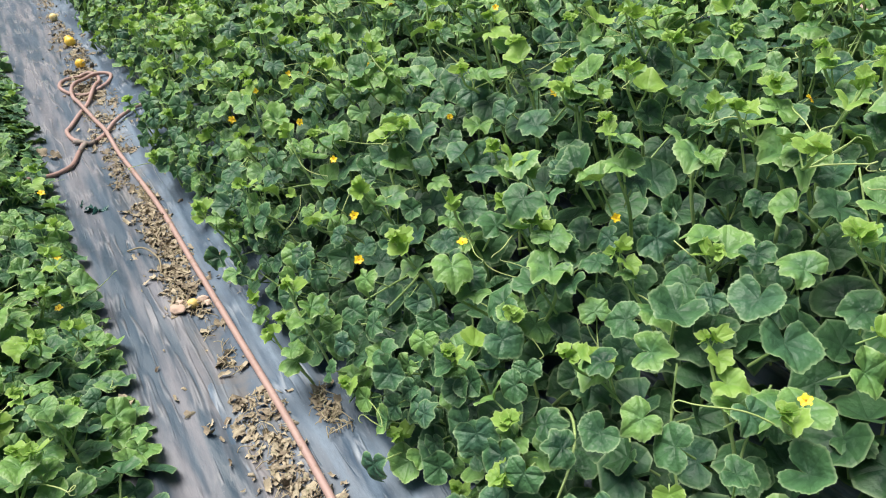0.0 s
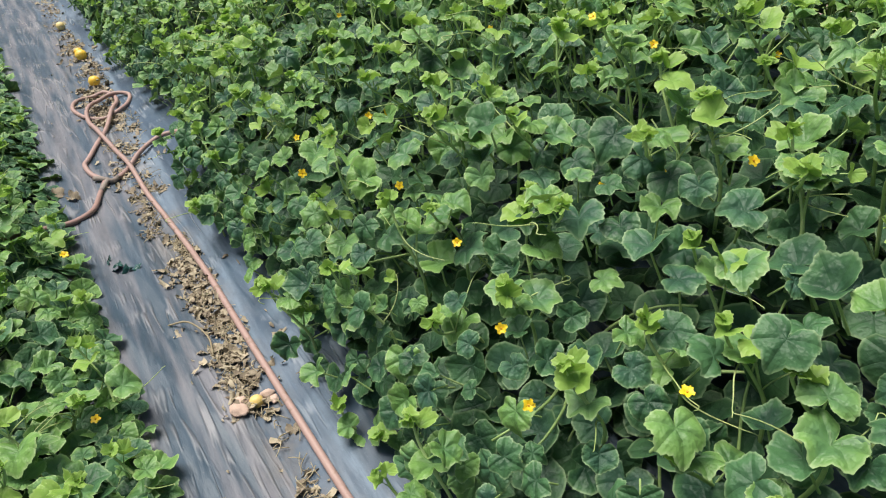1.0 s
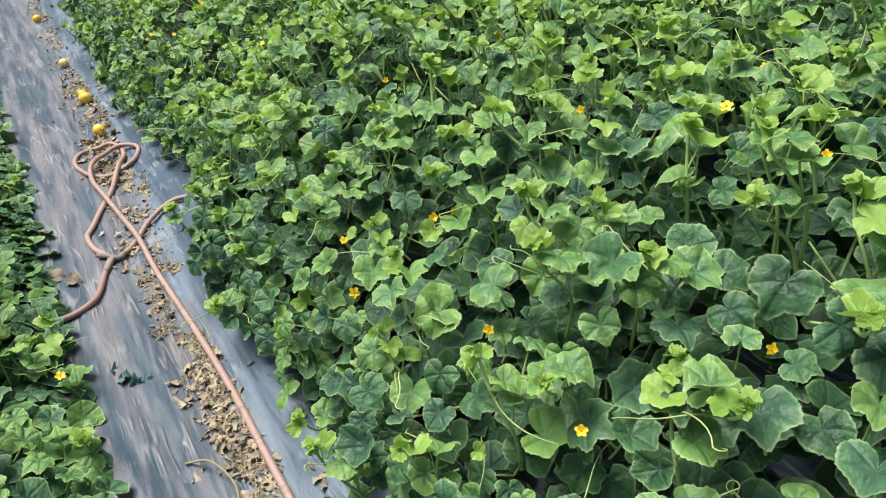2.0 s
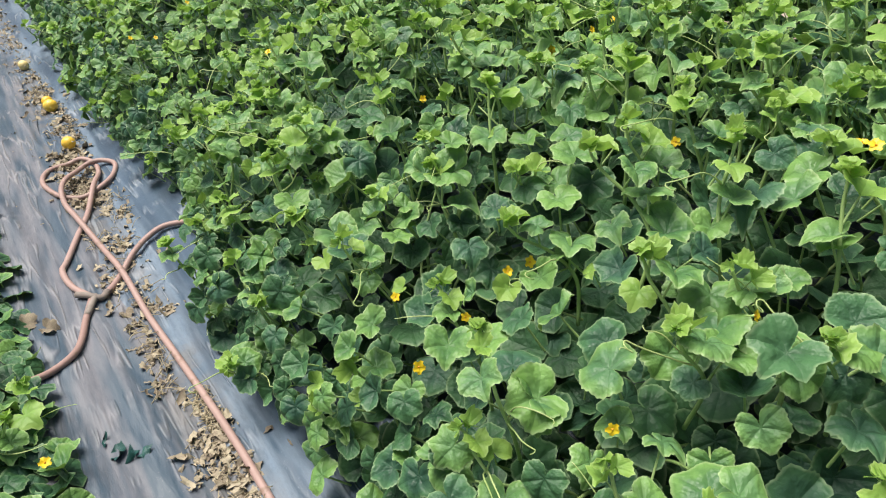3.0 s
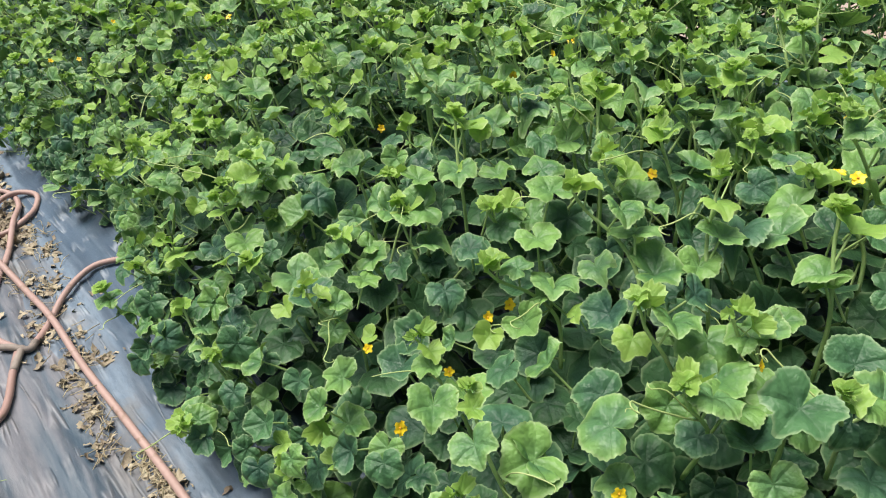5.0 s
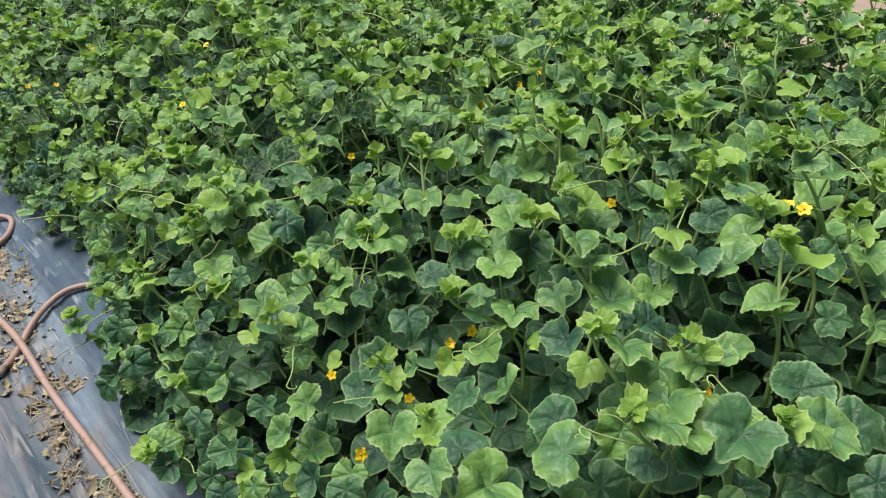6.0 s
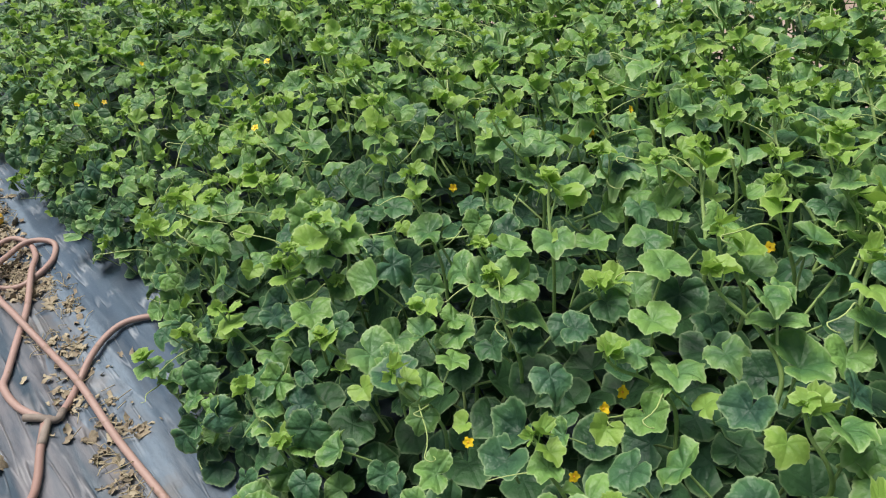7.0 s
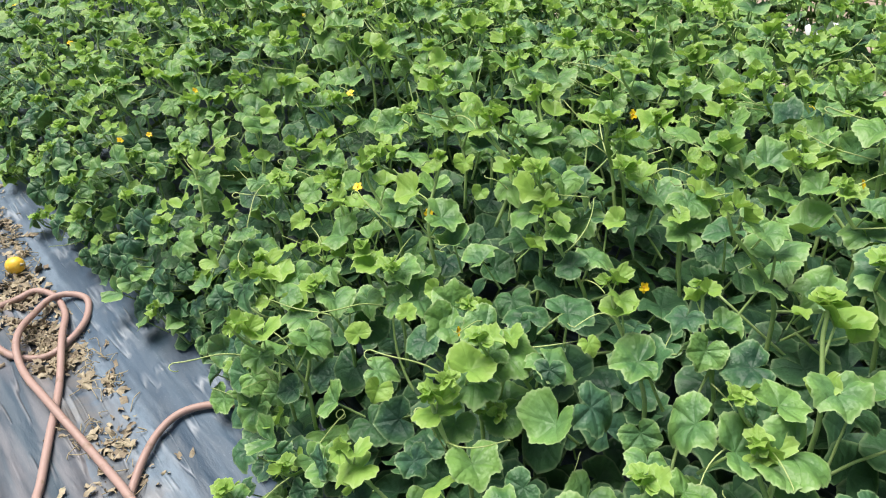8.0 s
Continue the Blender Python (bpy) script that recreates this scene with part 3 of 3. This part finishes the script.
def tilt_normal(x, y, rng, spread, pull=0.7):
    n = canopy_normal(x, y)
    return (Vector((n.x * pull, n.y * pull, 1.0)) + Vector((rng.gauss(0, spread), rng.gauss(0, spread), 0))).normalized()


def way_of_tip(rng):
    """Leaf tips lean towards the furrow more often than away."""
    return rng.gauss(2.3, 1.4)


def open_stretch(x, y):
    """The part of the wide bed whose leaves are told apart."""
    return 0.42 * x - 0.15 < y < 5.4 and y > 0.2


def plant_right():
    rng = random.Random(11)
    bed = Bed([0.62, 1.2, 1.8, 2.4, 2.95], [-1.36 + 0.52 * j for j in range(19)], "lush melon plant with lobed leaves, vines and tendrils", "melon plants in the wide bed")
    # top leaves
    for x, y in scatter(rng, 0.25, 3.2, -1.6, 8.3, 0.058, 40000):
        inside = x - right_edge(y)
        if inside < 0.015 or x > far_edge(y):
            continue
        z = canopy_z(x, y) - abs(rng.gauss(0, 0.035))
        if not clear_of(x, y, z, 0.038) or rng.random() < 0.12:
            continue
        fresh = rng.random() < (0.94 if y > 2.8 else 0.70 if x > 0.8 and y > 2.1 else 0.48 if y > 1.5 else 0.18)
        size = rng.triangular(0.024, 0.052, 0.032) * (0.85 if inside < 0.2 else 1.0)
        if open_stretch(x, y) and rng.random() < (0.55 if y > 3.6 else 0.38 if y > 2.5 else 0.18 if y > 1.9 else 0.08 if y > 1.5 else 0.04):
            bed.leaf((x, y, z + 0.02), tilt_normal(x, y, rng, 0.36), way_of_tip(rng), rng.uniform(0.015, 0.028), rng.choice(YOUNG))
        elif open_stretch(x, y):
            bed.leaf((x, y, z), tilt_normal(x, y, rng, 0.34), way_of_tip(rng), size, rng.choice(MID if fresh else OLD_SHADE))
        else:
            bed.low_leaf((x, y, z), tilt_normal(x, y, rng, 0.36), rng.uniform(0, 6.28), size, rng, 0.8)
    for x, y, z, size in BROAD:
        bed.leaf((x, y, z), (rng.uniform(-0.5, 0.1), rng.uniform(-0.6, 0.0), 1.0), way_of_tip(rng), size * 0.9, rng.choice(MID + OLD_SHADE))
    # second layer, all in the dark tone that carries shade
    for x, y in scatter(rng, 0.25, 3.2, -0.2, 6.2, 0.100, 16000):
        if x < right_edge(y) + 0.03 or x > far_edge(y):
            continue
        z = canopy_z(x, y) - rng.uniform(0.12, 0.24)
        if open_stretch(x, y) and x < 1.3 and y < 3.6:
            bed.leaf((x, y, z), tilt_normal(x, y, rng, 0.35), way_of_tip(rng), rng.uniform(0.032, 0.046), rng.choice(OLD_SHADE))
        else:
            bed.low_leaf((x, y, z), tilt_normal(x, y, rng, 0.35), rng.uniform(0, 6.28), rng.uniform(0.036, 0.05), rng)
    # deep leaves, again in the dark tone that carries shade
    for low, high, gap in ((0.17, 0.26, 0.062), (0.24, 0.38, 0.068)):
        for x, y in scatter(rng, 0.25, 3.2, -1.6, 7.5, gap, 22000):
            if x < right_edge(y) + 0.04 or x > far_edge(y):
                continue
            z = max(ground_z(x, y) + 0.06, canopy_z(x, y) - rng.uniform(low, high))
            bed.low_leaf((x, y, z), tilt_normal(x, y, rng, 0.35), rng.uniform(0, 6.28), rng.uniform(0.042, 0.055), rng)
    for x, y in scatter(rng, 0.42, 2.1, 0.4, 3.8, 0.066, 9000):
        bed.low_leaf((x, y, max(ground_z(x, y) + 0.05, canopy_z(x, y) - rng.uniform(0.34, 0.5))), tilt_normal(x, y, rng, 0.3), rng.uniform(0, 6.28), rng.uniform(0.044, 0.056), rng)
    # leaves that hang down the side of the bed
    for y, h in scatter(rng, 0.2, 6.0, 0.0, 0.36, 0.055, 6000):
        x = right_edge(y) + 0.03 + 0.16 * max(0, h - 0.05) + rng.gauss(-0.008, 0.032)
        z = ground_z(x, y) + 0.045 + h * 0.85
        if z > canopy_z(x + 0.05, y):
            continue
        n = Vector((-rng.uniform(0.35, 1.0), rng.gauss(-0.1, 0.35), rng.uniform(0.5, 1.0)))
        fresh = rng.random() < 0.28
        bed.leaf((x, y, z), n, math.pi * 0.5 + rng.gauss(0, 0.9), rng.uniform(0.027, 0.044), rng.choice(MID if fresh else OLD_SHADE))
    # dense upper leaves in the far half of the bed
    for x, y in scatter(rng, 1.5, 3.1, 0.8, 6.0, 0.058, 12000):
        if x < far_edge(y) - 0.03:
            bed.low_leaf((x, y, canopy_z(x, y) - rng.uniform(0.03, 0.16)), tilt_normal(x, y, rng, 0.3), rng.uniform(0, 6.28), rng.uniform(0.034, 0.048), rng, 0.45)
    # leaves that close the far side of the bed
    for y, h in scatter(rng, -0.4, 6.0, 0.0, 0.75, 0.05, 9000):
        x = far_edge(y) - rng.choice((0.08, 0.22, 0.36)) + rng.gauss(0, 0.04)
        if h + 0.1 < canopy_z(x, y):
            bed.low_leaf((x, y, h + 0.1), (rng.uniform(-0.3, 0.8), rng.gauss(0, 0.4), 0.7), rng.uniform(0, 6.28), rng.uniform(0.036, 0.05), rng, 0.3)
    # growing tips
    taken = list(TIPS)
    for tip in TIPS:
        plant, base = bed.plants[bed.key(tip[0], tip[1])]
        add_shoot(plant, base, tip, rng.uniform(0.5, 1.8) if tip[0] < 0.55 else rng.uniform(-0.4, 1.3), rng)
    for x, y in scatter(rng, 0.28, 3.1, 0.2, 5.8, 0.118, 12000):
        if not open_stretch(x, y) or x < right_edge(y) + 0.02 or x > far_edge(y) - 0.05 or any((x - a) ** 2 + (y - b) ** 2 < 0.015 for a, b, c in taken):
            continue
        plant, base = bed.plants[bed.key(x, y)]
        add_shoot(plant, base, (x, y, canopy_z(x, y) + rng.uniform(-0.02, 0.08) + 0.025 * (x > 0.8)), rng.uniform(0.4, 2.0) if x < right_edge(y) + 0.3 else rng.uniform(-0.9, 1.8), rng)
    # taller tips over the far half
    high = random.Random(29)
    for x, y in scatter(high, 0.4, 3.0, 1.2, 5.8, 0.21, 4000):
        if y + 0.9 * x < 2.9 or not open_stretch(x, y) or x < right_edge(y) + 0.06 or x > far_edge(y) - 0.05:
            continue
        plant, base = bed.plants[bed.key(x, y)]
        add_shoot(plant, base, (x, y, canopy_z(x, y) + high.uniform(0.03, 0.10)), high.uniform(-0.6, 1.8), high)
    for y in np.arange(0.5, 6.0, 0.15):
        y = y + rng.uniform(-0.08, 0.08)
        if 3.05 < y < 3.6:
            continue
        x = right_edge(y) + rng.uniform(-0.075, 0.04)
        plant, base = bed.plants[bed.key(x, y)]
        add_shoot(plant, base, (x, y, rng.uniform(0.10, 0.32)), rng.uniform(1.2, 2.0), rng)
    for fx, fy, fz in FLOWERS:
        if fx > 0:
            plant, base = bed.plants[bed.key(fx, fy)]
            add_flower(plant, base, (fx, fy, fz), (rng.uniform(-1.2, 0.6), rng.uniform(-1.4, 0.2), 0.8), rng)
    for x, y in scatter(rng, 0.5, 2.4, 2.6, 6.0, 0.6, 300):
        plant, base = bed.plants[bed.key(x, y)]
        add_flower(plant, base, (x, y, canopy_z(x, y) - rng.uniform(-0.01, 0.05)), (rng.uniform(-0.6, 0.1), rng.uniform(-0.9, 0.2), 0.8), rng)
    bed.finish(rng)


def plant_left():
    rng = random.Random(23)
    bed = Bed([-0.45, -1.0, -1.6, -2.2], [-1.2 + 0.6 * j for j in range(16)], "low melon plant spreading beside the furrow", "melon plants in the low bed")
    for x, y in scatter(rng, -0.75, -0.1, 0.6, 6.0, 0.050, 12000):
        if x > left_edge(y) + 0.005:
            continue
        z = max(ground_z(x, y) + 0.035, canopy_z(x, y) - abs(rng.gauss(0, 0.04)))
        if not clear_of(x, y, z, 0.04):
            continue
        fresh = rng.random() < 0.66
        n = tilt_normal(x, y, rng, 0.36)
        bed.leaf((x, y, z), n, rng.uniform(0, 6.28), rng.uniform(0.026, 0.044), rng.choice(MID if fresh else OLD_SHADE))
    for x, y in scatter(rng, -2.5, -0.13, -1.6, 8.2, 0.052, 30000):
        if x < left_edge(y) - 0.015:
            bed.low_leaf((x, y, max(ground_z(x, y) + 0.04, canopy_z(x, y) - rng.uniform(0.05, 0.14))), tilt_normal(x, y, rng, 0.35), rng.uniform(0, 6.28), rng.uniform(0.035, 0.05), rng, 0.35)
    for x, y in scatter(rng, -0.75, -0.13, 0.4, 5.0, 0.045, 9000):
        if x < left_edge(y) - 0.02:
            bed.low_leaf((x, y, max(ground_z(x, y) + 0.035, canopy_z(x, y) - rng.uniform(0.07, 0.18))), tilt_normal(x, y, rng, 0.35), rng.uniform(0, 6.28), rng.uniform(0.035, 0.05), rng, 0.1)
    for x, y in scatter(rng, -0.65, -0.15, 0.8, 5.6, 0.14, 2500):
        if x > left_edge(y) - 0.06:
            continue
        plant, base = bed.plants[bed.key(x, y)]
        add_shoot(plant, base, (x, y, canopy_z(x, y) + rng.uniform(0.0, 0.06)), rng.uniform(-2.4, 0.4), rng)
    bright = random.Random(31)
    for x, y in scatter(bright, -0.7, -0.12, 0.7, 5.0, 0.17, 1500):
        if x < left_edge(y) - 0.01:
            plant, base = bed.plants[bed.key(x, y)]
            add_shoot(plant, base, (x, y, canopy_z(x, y) + bright.uniform(0.03, 0.08)), bright.uniform(-2.4, 0.4), bright)
    for fx, fy, fz in FLOWERS:
        if fx < 0:
            plant, base = bed.plants[bed.key(fx, fy)]
            add_flower(plant, base, (fx, fy, fz), (rng.uniform(-0.2, 0.3), rng.uniform(-0.9, -0.2), 0.9), rng)
    bed.finish(rng)


plant_right()
plant_left()


# ---- the furrow: hoses, fruit, litter ----
def top_z(x, y):
    """The height of the film or soil at a place in the furrow."""
    z = ground_z(x, y)
    if x > 0.03:
        z = max(z, film_right(x, y))
    if x < 0.08:
        z = max(z, film_left(x, y))
    return z


def lay(points, r):
    """Points of a hose that lies on the film."""
    return [Vector((x, y, top_z(x, y) + r + up)) for x, y, up in points]


R_HOSE = 0.0096
MAIN = [(0.10, -1.6, 0), (0.13, -0.4, 0), (0.155, 0.5, 0), (0.165, 1.08, 0), (0.16, 1.5, 0.006), (0.15, 2.0, 0.008), (0.145, 2.4, 0.004), (0.125, 2.75, 0), (0.105, 3.02, 0.004),
        (0.096, 3.25, 0.024), (0.076, 3.45, 0.008), (0.045, 3.66, 0.024), (0.03, 3.82, 0.012), (0.038, 3.92, 0.024), (0.066, 3.99, 0.028), (0.114, 4.06, 0.03), (0.174, 4.107, 0.024),
        (0.223, 4.097, 0.01), (0.256, 4.04, 0), (0.229, 3.965, 0), (0.17, 3.905, 0.004), (0.095, 3.885, 0.004), (0.027, 3.925, 0), (-0.009, 4.04, 0), (0.003, 4.13, 0), (0.042, 4.185, 0),
        (0.1, 4.21, 0.004), (0.155, 4.198, 0.008), (0.19, 4.136, 0.006), (0.188, 4.03, 0.006), (0.146, 3.905, 0.024), (0.085, 3.735, 0.004), (0.018, 3.569, 0), (-0.036, 3.44, 0), (-0.058, 3.38, 0), (-0.048, 3.28, 0), (-0.01, 3.185, 0)]


def hose(points, label):
    line = spline(lay(points, R_HOSE), 8)
    base = line[0].copy()
    ob = thing("garden_hose", Matrix.Translation(base), label, "hose", "hoses in the furrow")
    v, f = tube([p - base for p in line], R_HOSE, 12)
    part("tube", joined("tube", [(v, f, 0)], [M_HOSE]), ob)
    return ob, base


main_hose, at = hose(MAIN, "long faded pinkish-orange rubber hose, looped on itself in the furrow")
bend = lay([(-0.045, 3.225, 0.002), (-0.02, 3.195, 0.002), (0.012, 3.17, 0.002), (0.035, 3.2, 0.002)], R_HOSE)
v, f = tube([p - at for p in spline(bend, 4)], [0.0101] * 13, 12)
part("joint", joined("joint", [(v, f, 0)], [M_SLEEVE]), main_hose, label="dark grey taped hose joint")
v, f = tube([p - at for p in spline(lay([(0.0, 3.185, 0.002), (-0.02, 3.14, 0), (-0.04, 3.1, 0)], R_HOSE), 4)], 0.0100, 12)
part("joint", joined("joint", [(v, f, 0)], [M_SLEEVE]), main_hose)
hose([(-0.015, 3.165, 0), (-0.045, 3.09, 0), (-0.075, 3.0, 0), (-0.105, 2.94, 0), (-0.17, 2.895, 0), (-0.26, 2.86, 0), (-0.4, 2.85, 0)], "faded pinkish hose leading from the joint under the low plants")
hose([(0.03, 3.195, 0), (0.06, 3.235, 0), (0.095, 3.285, 0), (0.15, 3.345, 0.004), (0.21, 3.395, 0.006), (0.27, 3.405, 0.006), (0.33, 3.38, 0.006), (0.39, 3.31, 0.004), (0.47, 3.22, 0.0)], "faded pinkish hose arching up under the wide bed's leaves")


def melon(x, y, r, long, tip, mat, label):
    """A small round melon with shallow ribs and a stalk scar."""
    verts, faces, rows, cols = [], [], 12, 30
    r *= 0.92
    for i in range(rows + 1):
        th = math.pi * i / rows
        for k in range(cols):
            ph = 2 * math.pi * k / cols
            rr = r * (1 - 0.035 * (1 - abs(math.cos(5 * ph))) * math.sin(th)) * math.sin(th)
            verts.append((math.cos(ph) * rr, math.sin(ph) * rr, r * long * math.cos(th) * (0.97 if i in (0, rows) else 1)))
    for i in range(rows):
        for k in range(cols):
            a, b = i * cols + k, i * cols + (k + 1) % cols
            faces.append((a, a + cols, b + cols, b))
    ob = thing("melon", Matrix.Translation((x, y, top_z(x, y) + r * 0.96)) @ Euler(tip).to_matrix().to_4x4(), label, "melon", "melons lying in the furrow")
    part("rind", build("rind", verts, faces, [mat]), ob)
    v, f = tube([(0, 0, r * long * 0.95), (0.002, 0, r * long + 0.004), (0.004, 0.001, r * long + 0.009)], [0.005, 0.003, 0.0025], 6)
    part("stalk", joined("stalk", [(v, f, 0)], [M_STRAW]), ob)


melon(0.142, 4.37, 0.031, 1.08, (1.2, 0.3, 0.4), M_MELON, "ripe yellow melon lying on dead leaves")
melon(0.152, 4.86, 0.033, 1.1, (1.4, 0.0, 1.2), M_MELON, "ripe yellow melon lying on dead leaves")
melon(0.150, 4.955, 0.028, 1.05, (0.8, 0.4, 2.0), M_MELON, "ripe yellow melon lying on dead leaves")
melon(0.135, 5.62, 0.030, 1.05, (1.5, 0.2, 0.1), M_PALE_MELON, "pale yellow melon lying on dead leaves")
melon(0.105, 6.95, 0.032, 1.1, (1.3, 0.0, 2.1), M_MELON, "ripe yellow melon lying on dead leaves")
melon(0.092, 1.755, 0.019, 1.1, (1.2, 0.5, 0.7), M_PALE_MELON, "small pale melon among pinkish clods")


def clod(x, y, size, flat, rng):
    bm = bmesh.new()
    bmesh.ops.create_icosphere(bm, subdivisions=3, radius=1.0)
    seed = rng.uniform(0, 50)
    for q in bm.verts:
        q.co *= 1 + 0.35 * noise.noise(q.co * 1.3 + Vector((seed, 0, 0))) + 0.12 * noise.noise(q.co * 4.5 + Vector((seed, 7, 0)))
        q.co = Vector((q.co.x * size, q.co.y * size * 0.7, q.co.z * size * flat))
    me = bpy.data.meshes.new("clod")
    bm.to_mesh(me)
    bm.free()
    me.polygons.foreach_set("use_smooth", [True] * len(me.polygons))
    me.materials.append(M_CLOD)
    thing("clod", Matrix.Translation((x, y, top_z(x, y) + size * flat * 0.7)) @ Matrix.Rotation(rng.uniform(0, 3), 4, "Z"), "pinkish dry clod of earth in the furrow", "clod", "clods beside the small melon", mesh=me)


rng = random.Random(5)
for x, y, size, flat in ((0.045, 1.745, 0.026, 0.45), (0.06, 1.775, 0.02, 0.5), (0.125, 1.77, 0.018, 0.6), (0.135, 1.745, 0.014, 0.5)):
    clod(x, y, size, flat, rng)


def crumple(rng, size):
    """A dried, curled scrap of leaf."""
    n, verts = 4, []
    slim = rng.uniform(0.3, 0.8)
    a, b, ph = rng.uniform(-1, 1), rng.uniform(-1, 1), rng.uniform(0, 6)
    for i in range(n):
        for j in range(n):
            u, w = (i / (n - 1) - 0.5) * 2, (j / (n - 1) - 0.5) * 2
            cut = 1 - 0.28 * (abs(u) * abs(w)) + rng.uniform(-0.4, 0.3)
            verts.append(Vector((u * cut * 1.25, w * cut * slim, 0.5 * a * u * u + 0.6 * b * slim * w * w + 0.3 * math.sin(2.6 * u + ph) + rng.uniform(-0.2, 0.2))) * size)
    faces = [(i * n + j, (i + 1) * n + j, (i + 1) * n + j + 1, i * n + j + 1) for i in range(n - 1) for j in range(n - 1)]
    return verts, faces


def litter():
    rng = random.Random(31)
    stretches = [(0.7, 1.30, 0.11, 0.055, 330), (1.02, 1.18, 0.26, 0.03, 30), (1.40, 1.75, 0.11, 0.03, 40), (1.72, 2.02, 0.085, 0.05, 200), (2.0, 2.5, 0.10, 0.05, 330),
                 (2.5, 2.65, 0.12, 0.03, 30), (2.68, 3.0, 0.07, 0.04, 60), (3.0, 3.6, 0.10, 0.075, 170), (3.6, 3.85, 0.17, 0.05, 60), (3.80, 4.35, 0.11, 0.065, 430),
                 (4.35, 4.75, 0.16, 0.06, 120), (4.75, 5.3, 0.14, 0.06, 200), (5.3, 7.8, 0.14, 0.06, 230), (1.3, 3.6, 0.22, 0.03, 18), (1.0, 5.0, -0.03, 0.06, 26)]
    pieces = []
    for y0, y1, x, spread, count in stretches:
        for k in range(int(count * 1.7)):
            px, py = rng.gauss(x, spread * 0.62), rng.uniform(y0, y1)
            if noise.noise(Vector((px * 13, py * 11, 6))) < (-0.22 if count > 180 else -0.02):
                continue
            size = rng.choice((0.004, 0.005, 0.007, 0.009, 0.012, 0.016)) * rng.uniform(0.8, 1.2)
            v, f = crumple(rng, size)
            m = Matrix.Translation((px, py, top_z(px, py) + 0.003 + rng.uniform(0.0, 0.006))) @ Euler((rng.gauss(0, 0.35), rng.gauss(0, 0.35), rng.uniform(0, 6.28))).to_matrix().to_4x4()
            pieces.append(([m @ q for q in v], f, 0))
    for k in range(520):
        y0, y1, x, spread, count = rng.choice(stretches[:-2])
        px, py, a, long = rng.gauss(x, spread * 0.5), rng.uniform(y0, y1), rng.uniform(0, 6.28), rng.uniform(0.006, 0.03)
        z, w = top_z(px, py) + 0.005, Vector((math.cos(a), math.sin(a), 0))
        line = [Vector((px, py, z)) - w * long, Vector((px + rng.gauss(0, 0.006), py + rng.gauss(0, 0.006), z + rng.uniform(0.003, 0.016))), Vector((px, py, z + rng.uniform(0, 0.008))) + w * long + Vector((-w.y, w.x, 0)) * rng.uniform(-0.02, 0.02)]
        pieces.append((*tube(spline(line, 3), 0.0012, 4), 1))
    tagged(new("dead_leaf_litter", joined("dead_leaf_litter", pieces, [M_LITTER, M_STRAW])), "dry brown leaf litter and stalks along the furrow", "leaf litter", kind="stuff")
    # larger dried leaves that can be told apart
    shapes = []
    for k in range(5):
        v, f, s, u, r = leaf_data(rng, n=24, rings=(0.5,), funnel=rng.uniform(0.2, 0.6), wave=0.28, crease=rng.uniform(0.2, 0.7), stalk=None, teeth=0.06)
        shapes.append(build("dried_leaf", v, f, [M_LITTER]))
    for k in range(54):
        y0, y1, x, spread, count = rng.choice(stretches[:-2])
        px, py = rng.gauss(x, spread * 0.7), rng.uniform(y0, y1)
        size = rng.uniform(0.010, 0.020)
        thing("dried_leaf", turned((px, py, top_z(px, py) + 0.004), (rng.gauss(0, 0.3), rng.gauss(0, 0.3), 1), rng.uniform(0, 6.28), size), "curled dry brown melon leaf in the furrow", "dead leaf", "dried leaves in the furrow", mesh=rng.choice(shapes))
    for x, y, size in ((-0.14, 3.09, 0.026), (-0.19, 3.14, 0.032), (-0.16, 1.42, 0.022)):
        thing("dried_leaf", turned((x, y, top_z(x, y) + 0.006), (0.1, -0.2, 1), rng.uniform(0, 6), size), "yellowed wilted melon leaf on the film", "dead leaf", "dried leaves in the furrow", mesh=rng.choice(shapes))


litter()

# a dry stalk, a torn scrap of dark film, white film and a post at the bed's far side
v, f = tube(spline([(-0.02, 2.17, 0.04), (0.03, 2.13, 0.055), (0.06, 2.05, 0.045), (0.05, 1.97, 0.04)], 5), 0.0028, 6)
thing("dry_stalk", Matrix(), "pale dry vine stalk lying on the leaf litter", "stalk", mesh=joined("dry_stalk", [(v, f, 0)], [M_STRAW]))
rng = random.Random(8)
scrap = thing("film_scrap", Matrix.Translation((-0.07, 2.55, top_z(-0.07, 2.55))), "torn dark green scraps of plastic on the film", "scrap")
for x, y, size in ((-0.105, 2.60, 0.016), (-0.085, 2.545, 0.022), (-0.06, 2.525, 0.026), (-0.035, 2.515, 0.018)):
    v, f = crumple(rng, size)
    m = Matrix.Translation((x + 0.07, y - 2.55, 0.008)) @ Euler((rng.gauss(0, 0.4), rng.gauss(0, 0.4), rng.uniform(0, 6))).to_matrix().to_4x4()
    part("strip", joined("strip", [(v, f, 0)], [M_SCRAP]), scrap, m)
white = thing("white_film", Matrix.Translation((1.99, 2.97, 0.75)), "crumpled white plastic film caught in the plants", "plastic film")
for k in range(6):
    v, f = crumple(rng, rng.uniform(0.012, 0.022))
    m = Matrix.Translation((k * 0.022, -k * 0.025, 0.03 + rng.uniform(-0.015, 0.02))) @ Euler((rng.gauss(0, 0.6), rng.gauss(0, 0.6), rng.uniform(0, 6))).to_matrix().to_4x4()
    part("strip", joined("strip", [(v, f, 0)], [M_WHITE]), white, m)
v, f = tube([(0, 0, -0.1), (0, 0, 0.3), (0.01, 0, 0.75)], [0.035, 0.033, 0.03], 10)
thing("post", Matrix.Translation((5.9, 3.93, 0.0)), "dark short post standing on bare soil", "post", mesh=joined("post", [(v, f, 0)], [M_POST]))
